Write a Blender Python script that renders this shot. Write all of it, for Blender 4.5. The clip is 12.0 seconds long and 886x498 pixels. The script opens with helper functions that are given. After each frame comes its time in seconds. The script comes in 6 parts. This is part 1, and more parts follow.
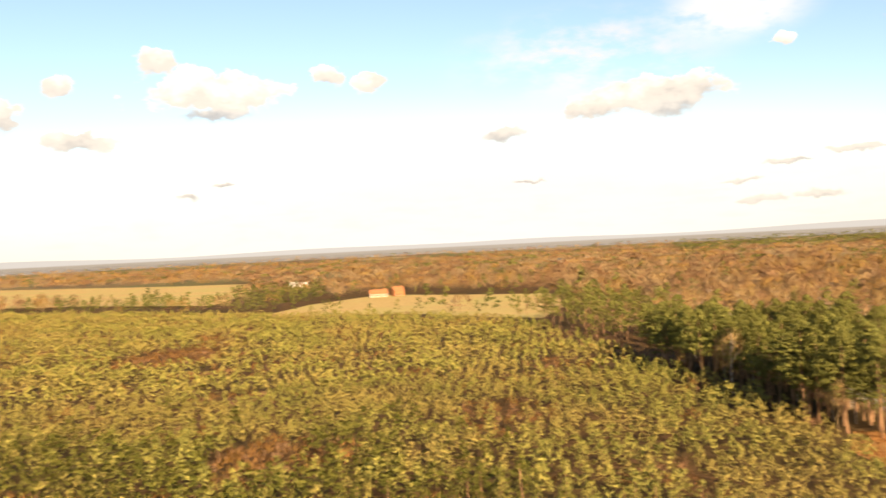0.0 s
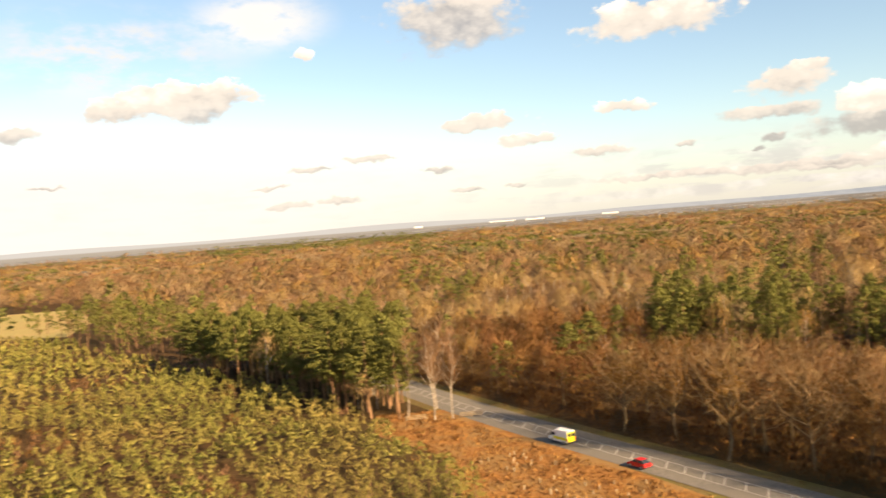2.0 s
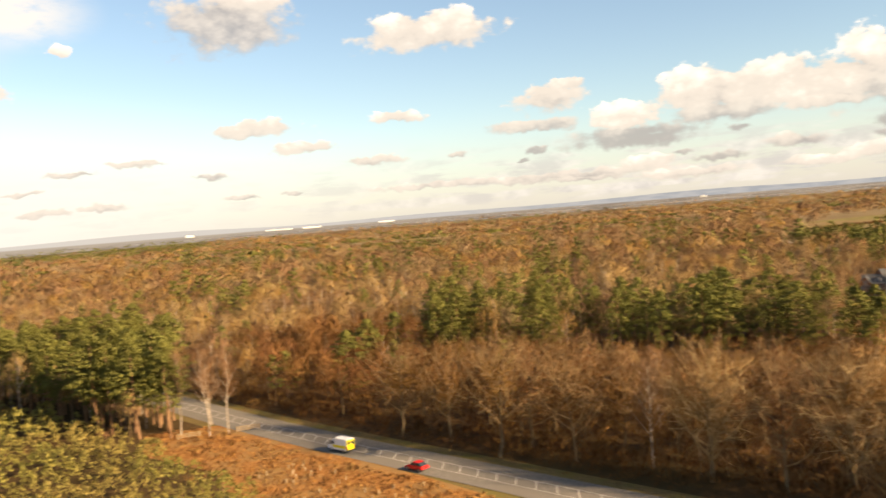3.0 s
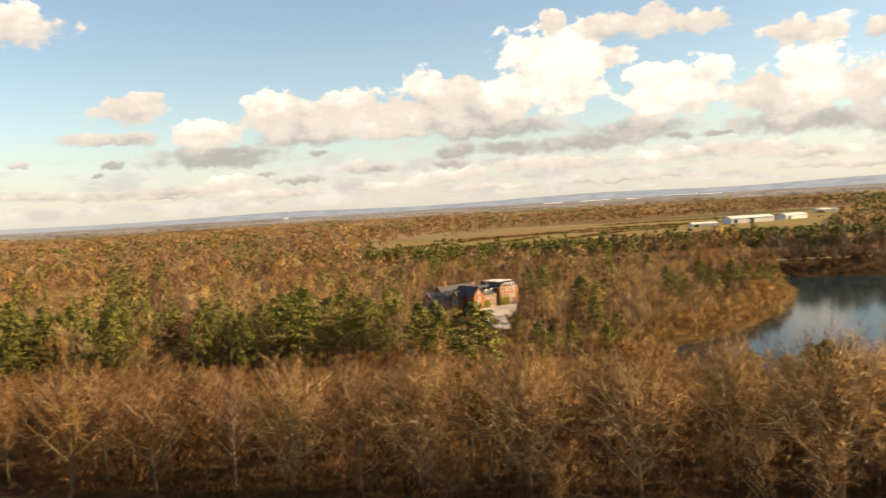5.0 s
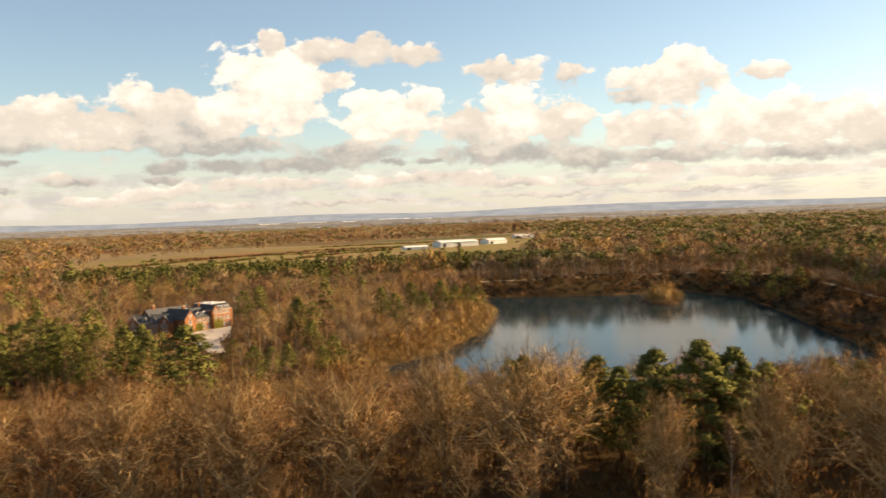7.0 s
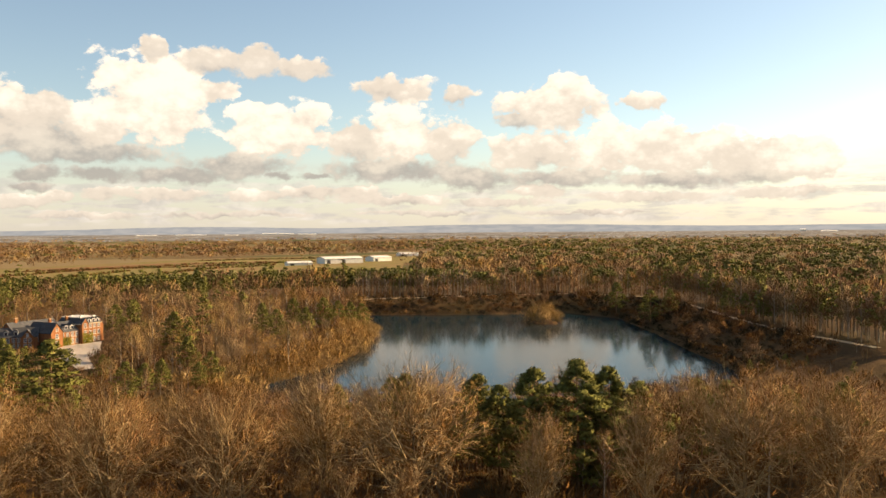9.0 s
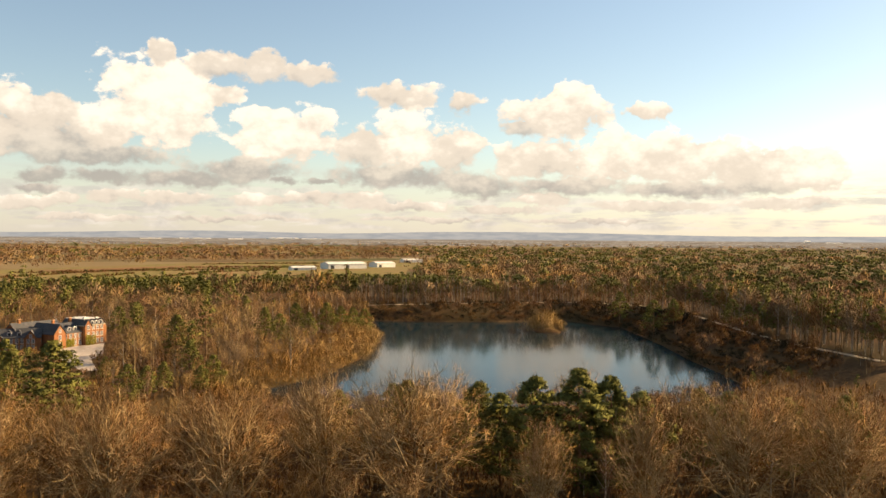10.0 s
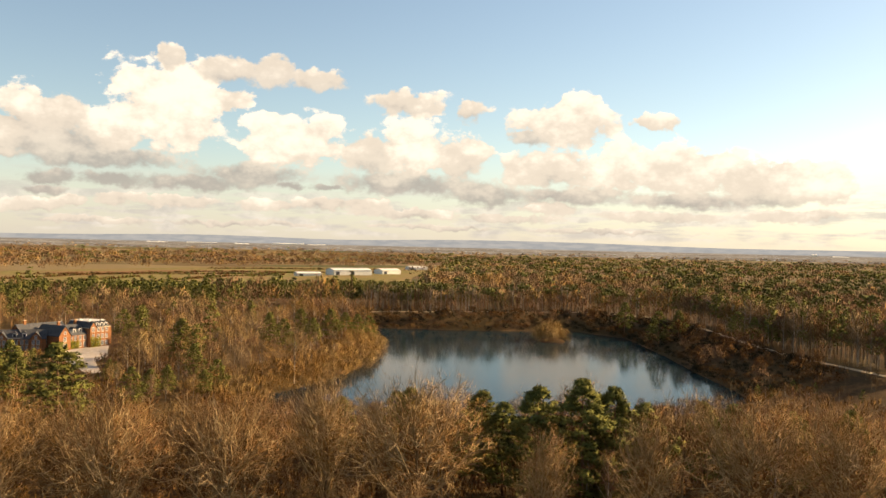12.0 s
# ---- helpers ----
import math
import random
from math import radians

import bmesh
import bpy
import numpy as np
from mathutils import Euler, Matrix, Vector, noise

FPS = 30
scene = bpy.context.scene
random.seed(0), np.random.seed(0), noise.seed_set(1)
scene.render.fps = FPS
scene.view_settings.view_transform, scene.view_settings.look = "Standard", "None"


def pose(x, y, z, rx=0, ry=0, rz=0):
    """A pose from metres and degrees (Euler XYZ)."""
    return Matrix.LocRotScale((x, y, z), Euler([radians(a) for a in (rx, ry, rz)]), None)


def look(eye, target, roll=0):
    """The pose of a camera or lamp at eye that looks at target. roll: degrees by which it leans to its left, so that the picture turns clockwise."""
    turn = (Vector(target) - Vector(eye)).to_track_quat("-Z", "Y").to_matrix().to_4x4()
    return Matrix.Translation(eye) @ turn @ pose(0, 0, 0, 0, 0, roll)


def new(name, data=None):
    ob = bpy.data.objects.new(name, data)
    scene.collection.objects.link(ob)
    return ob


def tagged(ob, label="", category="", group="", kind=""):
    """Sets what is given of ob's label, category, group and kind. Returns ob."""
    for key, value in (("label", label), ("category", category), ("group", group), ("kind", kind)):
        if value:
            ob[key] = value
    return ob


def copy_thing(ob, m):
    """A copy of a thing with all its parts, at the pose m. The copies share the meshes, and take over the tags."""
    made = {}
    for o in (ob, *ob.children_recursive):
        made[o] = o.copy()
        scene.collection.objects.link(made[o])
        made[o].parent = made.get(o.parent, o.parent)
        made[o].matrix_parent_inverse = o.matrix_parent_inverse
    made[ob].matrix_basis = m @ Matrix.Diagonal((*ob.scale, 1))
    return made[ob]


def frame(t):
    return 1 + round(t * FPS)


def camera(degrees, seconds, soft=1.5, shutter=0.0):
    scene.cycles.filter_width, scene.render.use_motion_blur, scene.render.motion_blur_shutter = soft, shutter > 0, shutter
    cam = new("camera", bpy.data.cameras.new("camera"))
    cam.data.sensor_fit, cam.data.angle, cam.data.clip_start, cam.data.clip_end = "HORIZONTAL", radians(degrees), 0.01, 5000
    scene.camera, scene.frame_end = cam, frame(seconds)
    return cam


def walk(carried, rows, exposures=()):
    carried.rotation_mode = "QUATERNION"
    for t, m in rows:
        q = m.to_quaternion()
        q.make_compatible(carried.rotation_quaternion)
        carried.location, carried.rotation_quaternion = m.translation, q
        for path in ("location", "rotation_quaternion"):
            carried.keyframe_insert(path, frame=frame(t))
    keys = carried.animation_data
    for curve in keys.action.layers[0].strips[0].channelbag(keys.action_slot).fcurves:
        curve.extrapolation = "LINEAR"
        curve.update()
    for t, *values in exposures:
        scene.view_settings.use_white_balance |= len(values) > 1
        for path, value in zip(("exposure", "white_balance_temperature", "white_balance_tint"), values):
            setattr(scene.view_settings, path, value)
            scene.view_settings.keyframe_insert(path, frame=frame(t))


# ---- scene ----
# The camera hangs 42 m over the ground at the origin and turns to the right.
# Bearings below run clockwise from the +y axis, in degrees.
EYE = 42.0
cam = camera(54.5, 12.0, soft=1.5, shutter=0.4)


def turn(t, yaw, pitch, roll):
    return t, pose(0, 0, EYE, 90 + pitch, roll, yaw)


walk(cam, [
    turn(0.0, 0.0, -0.15, 2.84), turn(0.5, -7.87, -0.53, 3.39), turn(1.0, -15.2, -0.82, 3.84),
    turn(1.5, -23.23, -1.26, 4.29), turn(2.0, -30.46, -1.6, 4.45), turn(2.5, -37.68, -1.9, 4.57),
    turn(3.0, -45.26, -2.2, 4.54), turn(3.5, -52.87, -2.44, 4.55), turn(3.7, -56.0, -2.53, 4.52),
    turn(4.5, -66.7, -2.7, 3.95), turn(5.3, -75.7, -2.68, 3.0), turn(5.5, -77.63, -2.66, 2.8),
    turn(6.0, -82.01, -2.52, 2.51), turn(6.5, -86.61, -2.33, 2.25), turn(7.0, -91.21, -2.13, 1.99),
    turn(7.5, -95.96, -1.92, 1.86), turn(7.7, -97.45, -1.82, 1.75), turn(8.1, -99.2, -1.62, 1.36),
    turn(8.8, -98.95, -1.22, 0.62), turn(9.5, -98.68, -0.86, -0.03), turn(10.0, -98.56, -0.66, -0.4),
    turn(10.5, -98.48, -0.5, -0.71), turn(11.0, -98.4, -0.35, -0.97), turn(11.5, -98.29, -0.23, -1.15),
    turn(12.0, -98.18, -0.14, -1.3)], exposures=[(0.0, 1.78, 7500, 13), (3.0, 1.66, 7500, 13), (6.0, 1.55, 7600, 13), (12.0, 1.51, 7900, 12)])

# ---- sun and sky ----
SUN_BEARING, SUN_HEIGHT = 165.0, 24.5


def compass(bearing, distance, z=0.0):
    a = radians(bearing)
    return Vector((distance * math.sin(a), distance * math.cos(a), z))


sun = new("sun", bpy.data.lights.new("sun", "SUN"))
sun.data.energy, sun.data.angle, sun.data.color = 5.0, radians(0.6), (1.0, 0.78, 0.52)
sun.matrix_world = look(compass(SUN_BEARING, 100, 100 * math.tan(radians(SUN_HEIGHT))), (0, 0, 0))

world = bpy.data.worlds.new("sky")
scene.world = world
world.use_nodes = True
wn, wl = world.node_tree.nodes, world.node_tree.links
wn.clear()


def plug(value, socket, links):
    if hasattr(value, "is_output"):
        links.new(value, socket)
    else:
        socket.default_value = value


def wmath(op, a, b=0.0, c=0.0, clamp=False):
    n = wn.new("ShaderNodeMath")
    n.operation, n.use_clamp = op, clamp
    for i, v in enumerate((a, b, c)):
        plug(v, n.inputs[i], wl)
    return n.outputs[0]


def wvec(op, a, b=(0, 0, 0), c=(0, 0, 0)):
    n = wn.new("ShaderNodeVectorMath")
    n.operation = op
    for i, v in enumerate((a, b, c)):
        plug(v, n.inputs[i], wl)
    return n.outputs["Value" if op in ("LENGTH", "DOT_PRODUCT") else "Vector"]


def wsmooth(v, lo, hi, a=0.0, b=1.0):
    n = wn.new("ShaderNodeMapRange")
    n.interpolation_type = "SMOOTHSTEP"
    for i, x in enumerate((v, lo, hi, a, b)):
        plug(x, n.inputs[i], wl)
    return n.outputs[0]


def wmix(f, a, b, blend="MIX"):
    n = wn.new("ShaderNodeMix")
    n.data_type, n.blend_type = "RGBA", blend
    plug(f, n.inputs[0], wl), plug(a, n.inputs[6], wl), plug(b, n.inputs[7], wl)
    return n.outputs[2]


def wfloatmix(f, a, b):
    n = wn.new("ShaderNodeMix")
    n.data_type = "FLOAT"
    plug(f, n.inputs[0], wl), plug(a, n.inputs[2], wl), plug(b, n.inputs[3], wl)
    return n.outputs[0]


def wnoise(vector, scale, detail, rough=0.55):
    n = wn.new("ShaderNodeTexNoise")
    n.inputs["Scale"].default_value, n.inputs["Detail"].default_value = scale, detail
    n.inputs["Roughness"].default_value = rough
    wl.new(vector, n.inputs["Vector"])
    return n.outputs["Fac"]


nishita = wn.new("ShaderNodeTexSky")
nishita.sky_type, nishita.sun_disc = "NISHITA", False
nishita.sun_elevation, nishita.sun_rotation = radians(SUN_HEIGHT), radians(SUN_BEARING)
nishita.air_density, nishita.dust_density, nishita.ozone_density = 1.0, 0.5, 1.5

ray = wn.new("ShaderNodeTexCoord").outputs["Generated"]
axes = wn.new("ShaderNodeSeparateXYZ")
wl.new(ray, axes.inputs[0])
bearing = wmath("MULTIPLY", wmath("ARCTAN2", axes.outputs[0], axes.outputs[1]), 57.2958)
height = wmath("MULTIPLY", wmath("ARCSINE", axes.outputs[2]), 57.2958)
flat = wn.new("ShaderNodeCombineXYZ")
wl.new(bearing, flat.inputs[0]), wl.new(height, flat.inputs[1])
flat = flat.outputs[0]
billow = wnoise(wvec("MULTIPLY", flat, (0.75, 1.1, 1)), 0.55, 7, 0.6)
streak = wnoise(wvec("MULTIPLY", flat, (0.22, 1.5, 1)), 1.0, 6, 0.6)
wisp = wnoise(wvec("ADD", wvec("MULTIPLY", flat, (0.25, 0.55, 1)), (7, 3, 0)), 0.8, 8, 0.65)
cells = wn.new("ShaderNodeTexVoronoi")
cells.feature, cells.voronoi_dimensions = "SMOOTH_F1", "2D"
cells.inputs["Scale"].default_value, cells.inputs["Detail"].default_value = 0.62, 3.0
cells.inputs["Roughness"].default_value, cells.inputs["Smoothness"].default_value = 0.6, 0.35
wl.new(wvec("MULTIPLY", flat, (0.8, 1.15, 1)), cells.inputs["Vector"])
cells.normalize = True
knob = wmath("MULTIPLY_ADD", cells.outputs["Distance"], -1.6, 0.62)
ragged = wmath("MULTIPLY_ADD", billow, 2.4, -1.2)



def wwarp(vector, scale, detail, much):
    n = wn.new("ShaderNodeTexNoise")
    n.inputs["Scale"].default_value, n.inputs["Detail"].default_value = scale, detail
    wl.new(vector, n.inputs["Vector"])
    return wvec("MULTIPLY", wvec("SUBTRACT", n.outputs["Color"], (0.5, 0.5, 0.5)), much)


torn = wvec("ADD", flat, wvec("ADD", wwarp(flat, 0.4, 2, (1.3, 0.5, 0)), wwarp(flat, 1.5, 4, (1.1, 0.75, 0))))
SKY = 0.073
HAZE, CLOUD_TOP, CLOUD_MID, CLOUD_BASE = (0.312, 0.316, 0.335, 1), (0.52, 0.50, 0.47, 1), (0.360, 0.340, 0.316, 1), (0.188, 0.185, 0.188, 1)
blue = wmix(1.0, nishita.outputs[0], (SKY * 0.98, SKY * 1.03, SKY * 1.05, 1), "MULTIPLY")


def veil(b, e, w, h, most):
    away = wvec("LENGTH", wvec("MULTIPLY_ADD", flat, (1 / w, 1 / h, 1), (-b / w, -e / h, 0)))
    return wsmooth(away, 1.0, 0.15, 0.0, most)


# thin haze: all round low down, thick to the north, and bright towards the hidden sun
base = wmix(wsmooth(height, 7.0, 0.0, 0.0, 0.62), blue, HAZE)
base = wmix(veil(2, 2.5, 46, 8.5, 0.97), base, (0.40, 0.405, 0.405, 1))
base = wmix(wmath("MULTIPLY", veil(10, 11.8, 11, 4.0, 1.0), wsmooth(wisp, 0.40, 0.66)), base, (0.36, 0.365, 0.37, 1))
base = wmix(wmath("MULTIPLY", veil(19.5, 13.8, 6, 2.6, 1.0), wsmooth(wisp, 0.33, 0.56)), base, (0.41, 0.41, 0.41, 1))
base = wmix(veil(131, 4.5, 12, 5.0, 0.55), base, (0.50, 0.47, 0.42, 1))

PUFFS = []


def puff(b, e, w, h, tone):
    """A cloud: its bearing, height, half width and half height in degrees, and how bright it is."""
    PUFFS.append((b, e, w, h, tone))


puff(-26.6, 8.91, 1.20, 1.24, 0.66)
puff(-23.9, 10.70, 1.20, 0.70, 0.66)
puff(-23.1, 7.42, 2.47, 0.83, 0.62)
puff(-18.0, 12.33, 1.51, 0.99, 0.68)
puff(-16.1, 3.86, 0.88, 0.25, 0.45)
puff(-14.6, 9.17, 3.19, 0.54, 0.40)
puff(-14.4, 10.51, 4.70, 1.57, 0.80)
puff(-14.0, 4.66, 1.08, 0.17, 0.50)
puff(-7.1, 11.41, 1.28, 0.62, 0.70)
puff(-4.3, 11.15, 1.20, 0.91, 0.75)
puff(4.4, 7.22, 1.67, 0.54, 0.42)
puff(5.9, 3.98, 1.20, 0.17, 0.50)
puff(10.3, 8.40, 2.59, 0.70, 0.66)
puff(14.5, 9.06, 4.86, 1.24, 0.68)
puff(15.0, 8.20, 1.99, 0.70, 0.42)
puff(15.2, 8.44, 2.39, 0.66, 0.45)
puff(15.9, 9.18, 3.39, 0.99, 0.66)
puff(19.2, 3.29, 1.59, 0.17, 0.50)
puff(20.2, 2.04, 1.99, 0.29, 0.50)
puff(21.6, 4.28, 0.80, 0.21, 0.45)
puff(22.0, 11.59, 0.60, 0.33, 0.80)
puff(22.1, 11.73, 0.56, 0.33, 0.85)
puff(22.6, 4.29, 2.39, 0.25, 0.50)
puff(23.7, 2.15, 1.59, 0.25, 0.45)
puff(26.0, 4.67, 2.39, 0.25, 0.55)
puff(30.5, 3.69, 1.59, 0.25, 0.40)
puff(32.1, 13.33, 4.98, 2.40, 0.42)
puff(32.4, 2.12, 1.20, 0.17, 0.40)
puff(33.2, 6.42, 3.59, 0.70, 0.62)
puff(33.5, 14.40, 3.98, 1.24, 0.70)
puff(35.5, 2.27, 0.80, 0.17, 0.35)
puff(36.4, 5.11, 2.39, 0.45, 0.62)
puff(40.9, 4.04, 2.39, 0.37, 0.50)
puff(42.8, 6.69, 1.99, 0.50, 0.68)
puff(45.2, 12.04, 5.18, 1.41, 0.68)
puff(45.9, 2.08, 5.98, 0.29, 0.55)
puff(46.4, 3.96, 0.80, 0.21, 0.38)
puff(51.0, 3.21, 0.40, 0.21, 0.20)
puff(51.6, 5.43, 3.59, 0.50, 0.45)
puff(51.6, 3.73, 0.80, 0.29, 0.25)
puff(51.9, 3.89, 0.48, 0.25, 0.30)
puff(52.5, 5.42, 2.39, 0.50, 0.40)
puff(52.6, 7.26, 2.47, 1.08, 0.65)
puff(52.8, 7.30, 2.59, 0.91, 0.68)
puff(53.1, 1.99, 7.97, 0.37, 0.50)
puff(54.1, 7.92, 1.39, 0.45, 0.70)
puff(54.5, 1.73, 3.59, 0.25, 0.55)
puff(57.6, 5.42, 2.47, 1.08, 0.80)
puff(57.6, 5.50, 2.71, 1.08, 0.75)
puff(58.1, 4.33, 5.18, 0.74, 0.25)
puff(58.2, 3.94, 5.38, 0.66, 0.20)
puff(58.4, 2.31, 1.20, 0.45, 0.55)
puff(59.2, 2.50, 1.59, 0.45, 0.65)
puff(61.1, 1.53, 3.59, 0.25, 0.60)
puff(61.2, 2.84, 0.88, 0.21, 0.25)
puff(61.4, 1.55, 3.98, 0.37, 0.62)
puff(62.7, 6.55, 3.59, 1.65, 0.68)
puff(63.3, 2.45, 1.20, 0.29, 0.20)
puff(63.3, 2.37, 1.99, 0.33, 0.25)
puff(63.8, 5.21, 4.38, 0.74, 0.40)
puff(64.4, 5.25, 3.19, 0.74, 0.38)
puff(64.5, 6.34, 3.59, 1.74, 0.65)
puff(64.6, 4.11, 1.20, 0.37, 0.15)
puff(67.4, 6.55, 2.39, 1.86, 0.72)
puff(67.8, 2.89, 2.19, 0.54, 0.40)
puff(69.0, 1.62, 2.79, 0.33, 0.60)
puff(69.9, 5.12, 3.98, 0.58, 0.60)
puff(71.1, 6.33, 3.39, 1.98, 0.72)
puff(72.2, 7.57, 1.79, 1.74, 0.75)
puff(72.5, 1.97, 2.39, 0.45, 0.62)
puff(73.1, 2.93, 1.59, 0.33, 0.20)
puff(73.2, 3.70, 1.99, 0.58, 0.20)
puff(73.4, 5.88, 5.18, 1.57, 0.45)
puff(73.6, 3.86, 2.39, 0.54, 0.15)
puff(74.2, 7.60, 1.20, 1.24, 0.75)
puff(74.2, 7.71, 1.59, 1.49, 0.75)
puff(74.8, 2.30, 1.20, 0.37, 0.60)
puff(75.9, 1.18, 4.78, 0.21, 0.55)
puff(76.3, 4.96, 5.98, 0.83, 0.28)
puff(77.1, 6.59, 1.99, 1.57, 0.80)
puff(77.2, 3.79, 2.79, 0.62, 0.20)
puff(77.2, 2.57, 1.39, 0.54, 0.65)
puff(78.9, 9.96, 2.59, 1.24, 1.00)
puff(80.4, 11.40, 1.04, 1.16, 0.60)
puff(80.4, 8.50, 3.98, 3.52, 1.00)
puff(80.9, 2.47, 3.59, 0.54, 0.62)
puff(81.9, 3.75, 4.38, 0.74, 0.22)
puff(83.8, 10.96, 2.31, 1.03, 0.62)
puff(83.8, 9.21, 1.59, 0.91, 0.85)
puff(85.1, 1.20, 5.98, 0.21, 0.50)
puff(85.5, 4.42, 4.78, 0.91, 0.30)
puff(86.2, 7.63, 1.51, 1.16, 0.95)
puff(86.9, 11.05, 1.39, 1.41, 0.62)
puff(86.9, 2.40, 2.79, 0.45, 0.65)
puff(88.0, 6.75, 3.79, 2.07, 0.95)
puff(88.2, 3.75, 1.51, 0.37, 0.18)
puff(89.6, 10.66, 2.39, 0.83, 0.62)
puff(90.0, 7.53, 1.67, 1.08, 0.90)
puff(90.2, 2.64, 2.39, 0.54, 0.62)
puff(90.4, 3.75, 1.12, 0.29, 0.20)
puff(93.1, 2.67, 1.99, 0.54, 0.70)
puff(93.3, 5.87, 2.07, 1.74, 0.60)
puff(95.4, 4.16, 6.38, 1.03, 0.32)
puff(95.4, 2.10, 3.59, 0.41, 0.60)
puff(95.5, 9.40, 2.79, 1.03, 0.70)
puff(96.0, 6.65, 2.87, 2.27, 1.00)
puff(97.6, 1.25, 5.58, 0.21, 0.55)
puff(99.1, 5.75, 2.19, 1.74, 0.70)
puff(99.7, 6.05, 1.79, 1.41, 0.75)
puff(99.9, 9.00, 1.28, 0.83, 0.68)
puff(101.0, 3.52, 3.79, 0.99, 0.25)
puff(102.2, 1.99, 3.59, 0.37, 0.60)
puff(103.8, 7.38, 1.79, 0.58, 0.45)
puff(105.1, 5.09, 3.39, 1.74, 0.70)
puff(105.1, 2.71, 2.39, 0.54, 0.72)
puff(106.0, 8.14, 3.79, 1.65, 0.80)
puff(106.6, 3.46, 5.18, 0.83, 0.40)
puff(106.9, 9.57, 1.43, 1.08, 0.95)
puff(108.5, 1.23, 5.98, 0.21, 0.55)
puff(109.5, 5.36, 2.31, 2.23, 0.90)
puff(111.8, 8.31, 1.51, 0.66, 0.80)
puff(112.1, 2.19, 3.98, 0.41, 0.62)
puff(113.8, 5.19, 4.18, 1.82, 0.80)
puff(113.8, 3.24, 4.78, 0.70, 0.38)
puff(118.2, 4.50, 3.59, 1.57, 0.72)
puff(118.3, 3.37, 3.98, 0.70, 0.45)
puff(120.6, 2.33, 3.98, 0.41, 0.68)
puff(121.5, 4.42, 2.39, 1.65, 0.90)


# low broken rows of cloud near the horizon, and loose cloud over the rest of the sky
rows_low = wmath("MULTIPLY", wsmooth(height, 5.2, 2.2), wsmooth(height, 0.25, 0.9))
rows_low = wmath("MULTIPLY", rows_low, wsmooth(bearing, 22.0, 60.0, 0.25, 1.0))
rows_low = wmath("MULTIPLY", rows_low, wsmooth(streak, 0.43, 0.60, 0.0, 0.7))
row_tone = wmix(wsmooth(billow, 0.38, 0.62), CLOUD_BASE, CLOUD_TOP)
base = wmix(rows_low, base, wmix(0.6, row_tone, HAZE))
loose = wmath("MULTIPLY", wsmooth(height, 17.0, 24.0), wsmooth(billow, 0.52, 0.66, 0.0, 0.8))
base = wmix(loose, base, CLOUD_MID)


def puff_group():
    """One cloud as a node group: takes the place in the sky, the nearest cloud so far and its brightness, and gives both anew."""
    g = bpy.data.node_groups.new("puff", "ShaderNodeTree")
    for name, kind in (("Where", "NodeSocketVector"), ("Scale", "NodeSocketVector"), ("Offset", "NodeSocketVector"), ("Tone", "NodeSocketFloat"), ("Near", "NodeSocketFloat"), ("Light", "NodeSocketFloat")):
        g.interface.new_socket(name, in_out="INPUT", socket_type=kind)
    for name in ("Near", "Light"):
        g.interface.new_socket(name, in_out="OUTPUT", socket_type="NodeSocketFloat")
    i, o = g.nodes.new("NodeGroupInput"), g.nodes.new("NodeGroupOutput")

    def node(kind, op, *values):
        n = g.nodes.new(kind)
        n.operation = op
        for k, v in enumerate(values):
            plug(v, n.inputs[k], g.links)
        return n
    local = node("ShaderNodeVectorMath", "MULTIPLY_ADD", i.outputs[0], i.outputs[1], i.outputs[2]).outputs["Vector"]
    near = node("ShaderNodeMath", "SUBTRACT", 1.0, node("ShaderNodeVectorMath", "LENGTH", local).outputs["Value"]).outputs[0]
    light = node("ShaderNodeMath", "ADD", node("ShaderNodeVectorMath", "DOT_PRODUCT", local, (-0.02, 0.22, 0)).outputs["Value"], i.outputs[3]).outputs[0]
    lead = node("ShaderNodeMath", "MULTIPLY_ADD", node("ShaderNodeMath", "SUBTRACT", near, i.outputs[4]).outputs[0], 1.5, 0.5)
    lead.use_clamp = True
    m = g.nodes.new("ShaderNodeMix")
    m.data_type = "FLOAT"
    plug(lead.outputs[0], m.inputs[0], g.links), plug(i.outputs[5], m.inputs[2], g.links), plug(light, m.inputs[3], g.links)
    g.links.new(node("ShaderNodeMath", "MAXIMUM", near, i.outputs[4]).outputs[0], o.inputs[0])
    g.links.new(m.outputs[0], o.inputs[1])
    return g


PUFF = puff_group()


def sector(puffs, number):
    """The sky's colour with these clouds in it."""
    best, light = -1.0, 0.5
    for b, e, w, h, tone in puffs:
        n = wn.new("ShaderNodeGroup")
        n.node_tree = PUFF
        for k, v in enumerate((torn, (1 / w, 1 / h, number), (-b / w, -e / h, 0), tone, best, light)):
            plug(v, n.inputs[k], wl)
        best, light = n.outputs[0], n.outputs[1]
    if not puffs:
        return base
    fade = wsmooth(light, 0.85, 0.25, 0.28, 0.62)
    body = wsmooth(wmath("ADD", best, wmath("MULTIPLY_ADD", knob, 0.34, wmath("MULTIPLY", ragged, 0.85))), 0.05, fade)
    tone = wmath("ADD", light, wmath("MULTIPLY_ADD", knob, 0.5, wmath("MULTIPLY_ADD", ragged, 0.42, -0.11)))
    colour = wmix(wsmooth(tone, 0.08, 0.62), CLOUD_BASE, CLOUD_MID)
    colour = wmix(wsmooth(tone, 0.6, 1.1), colour, CLOUD_TOP)
    return wmix(wmath("MULTIPLY", body, wsmooth(light, 0.1, 0.8, 0.82, 0.97)), base, colour)


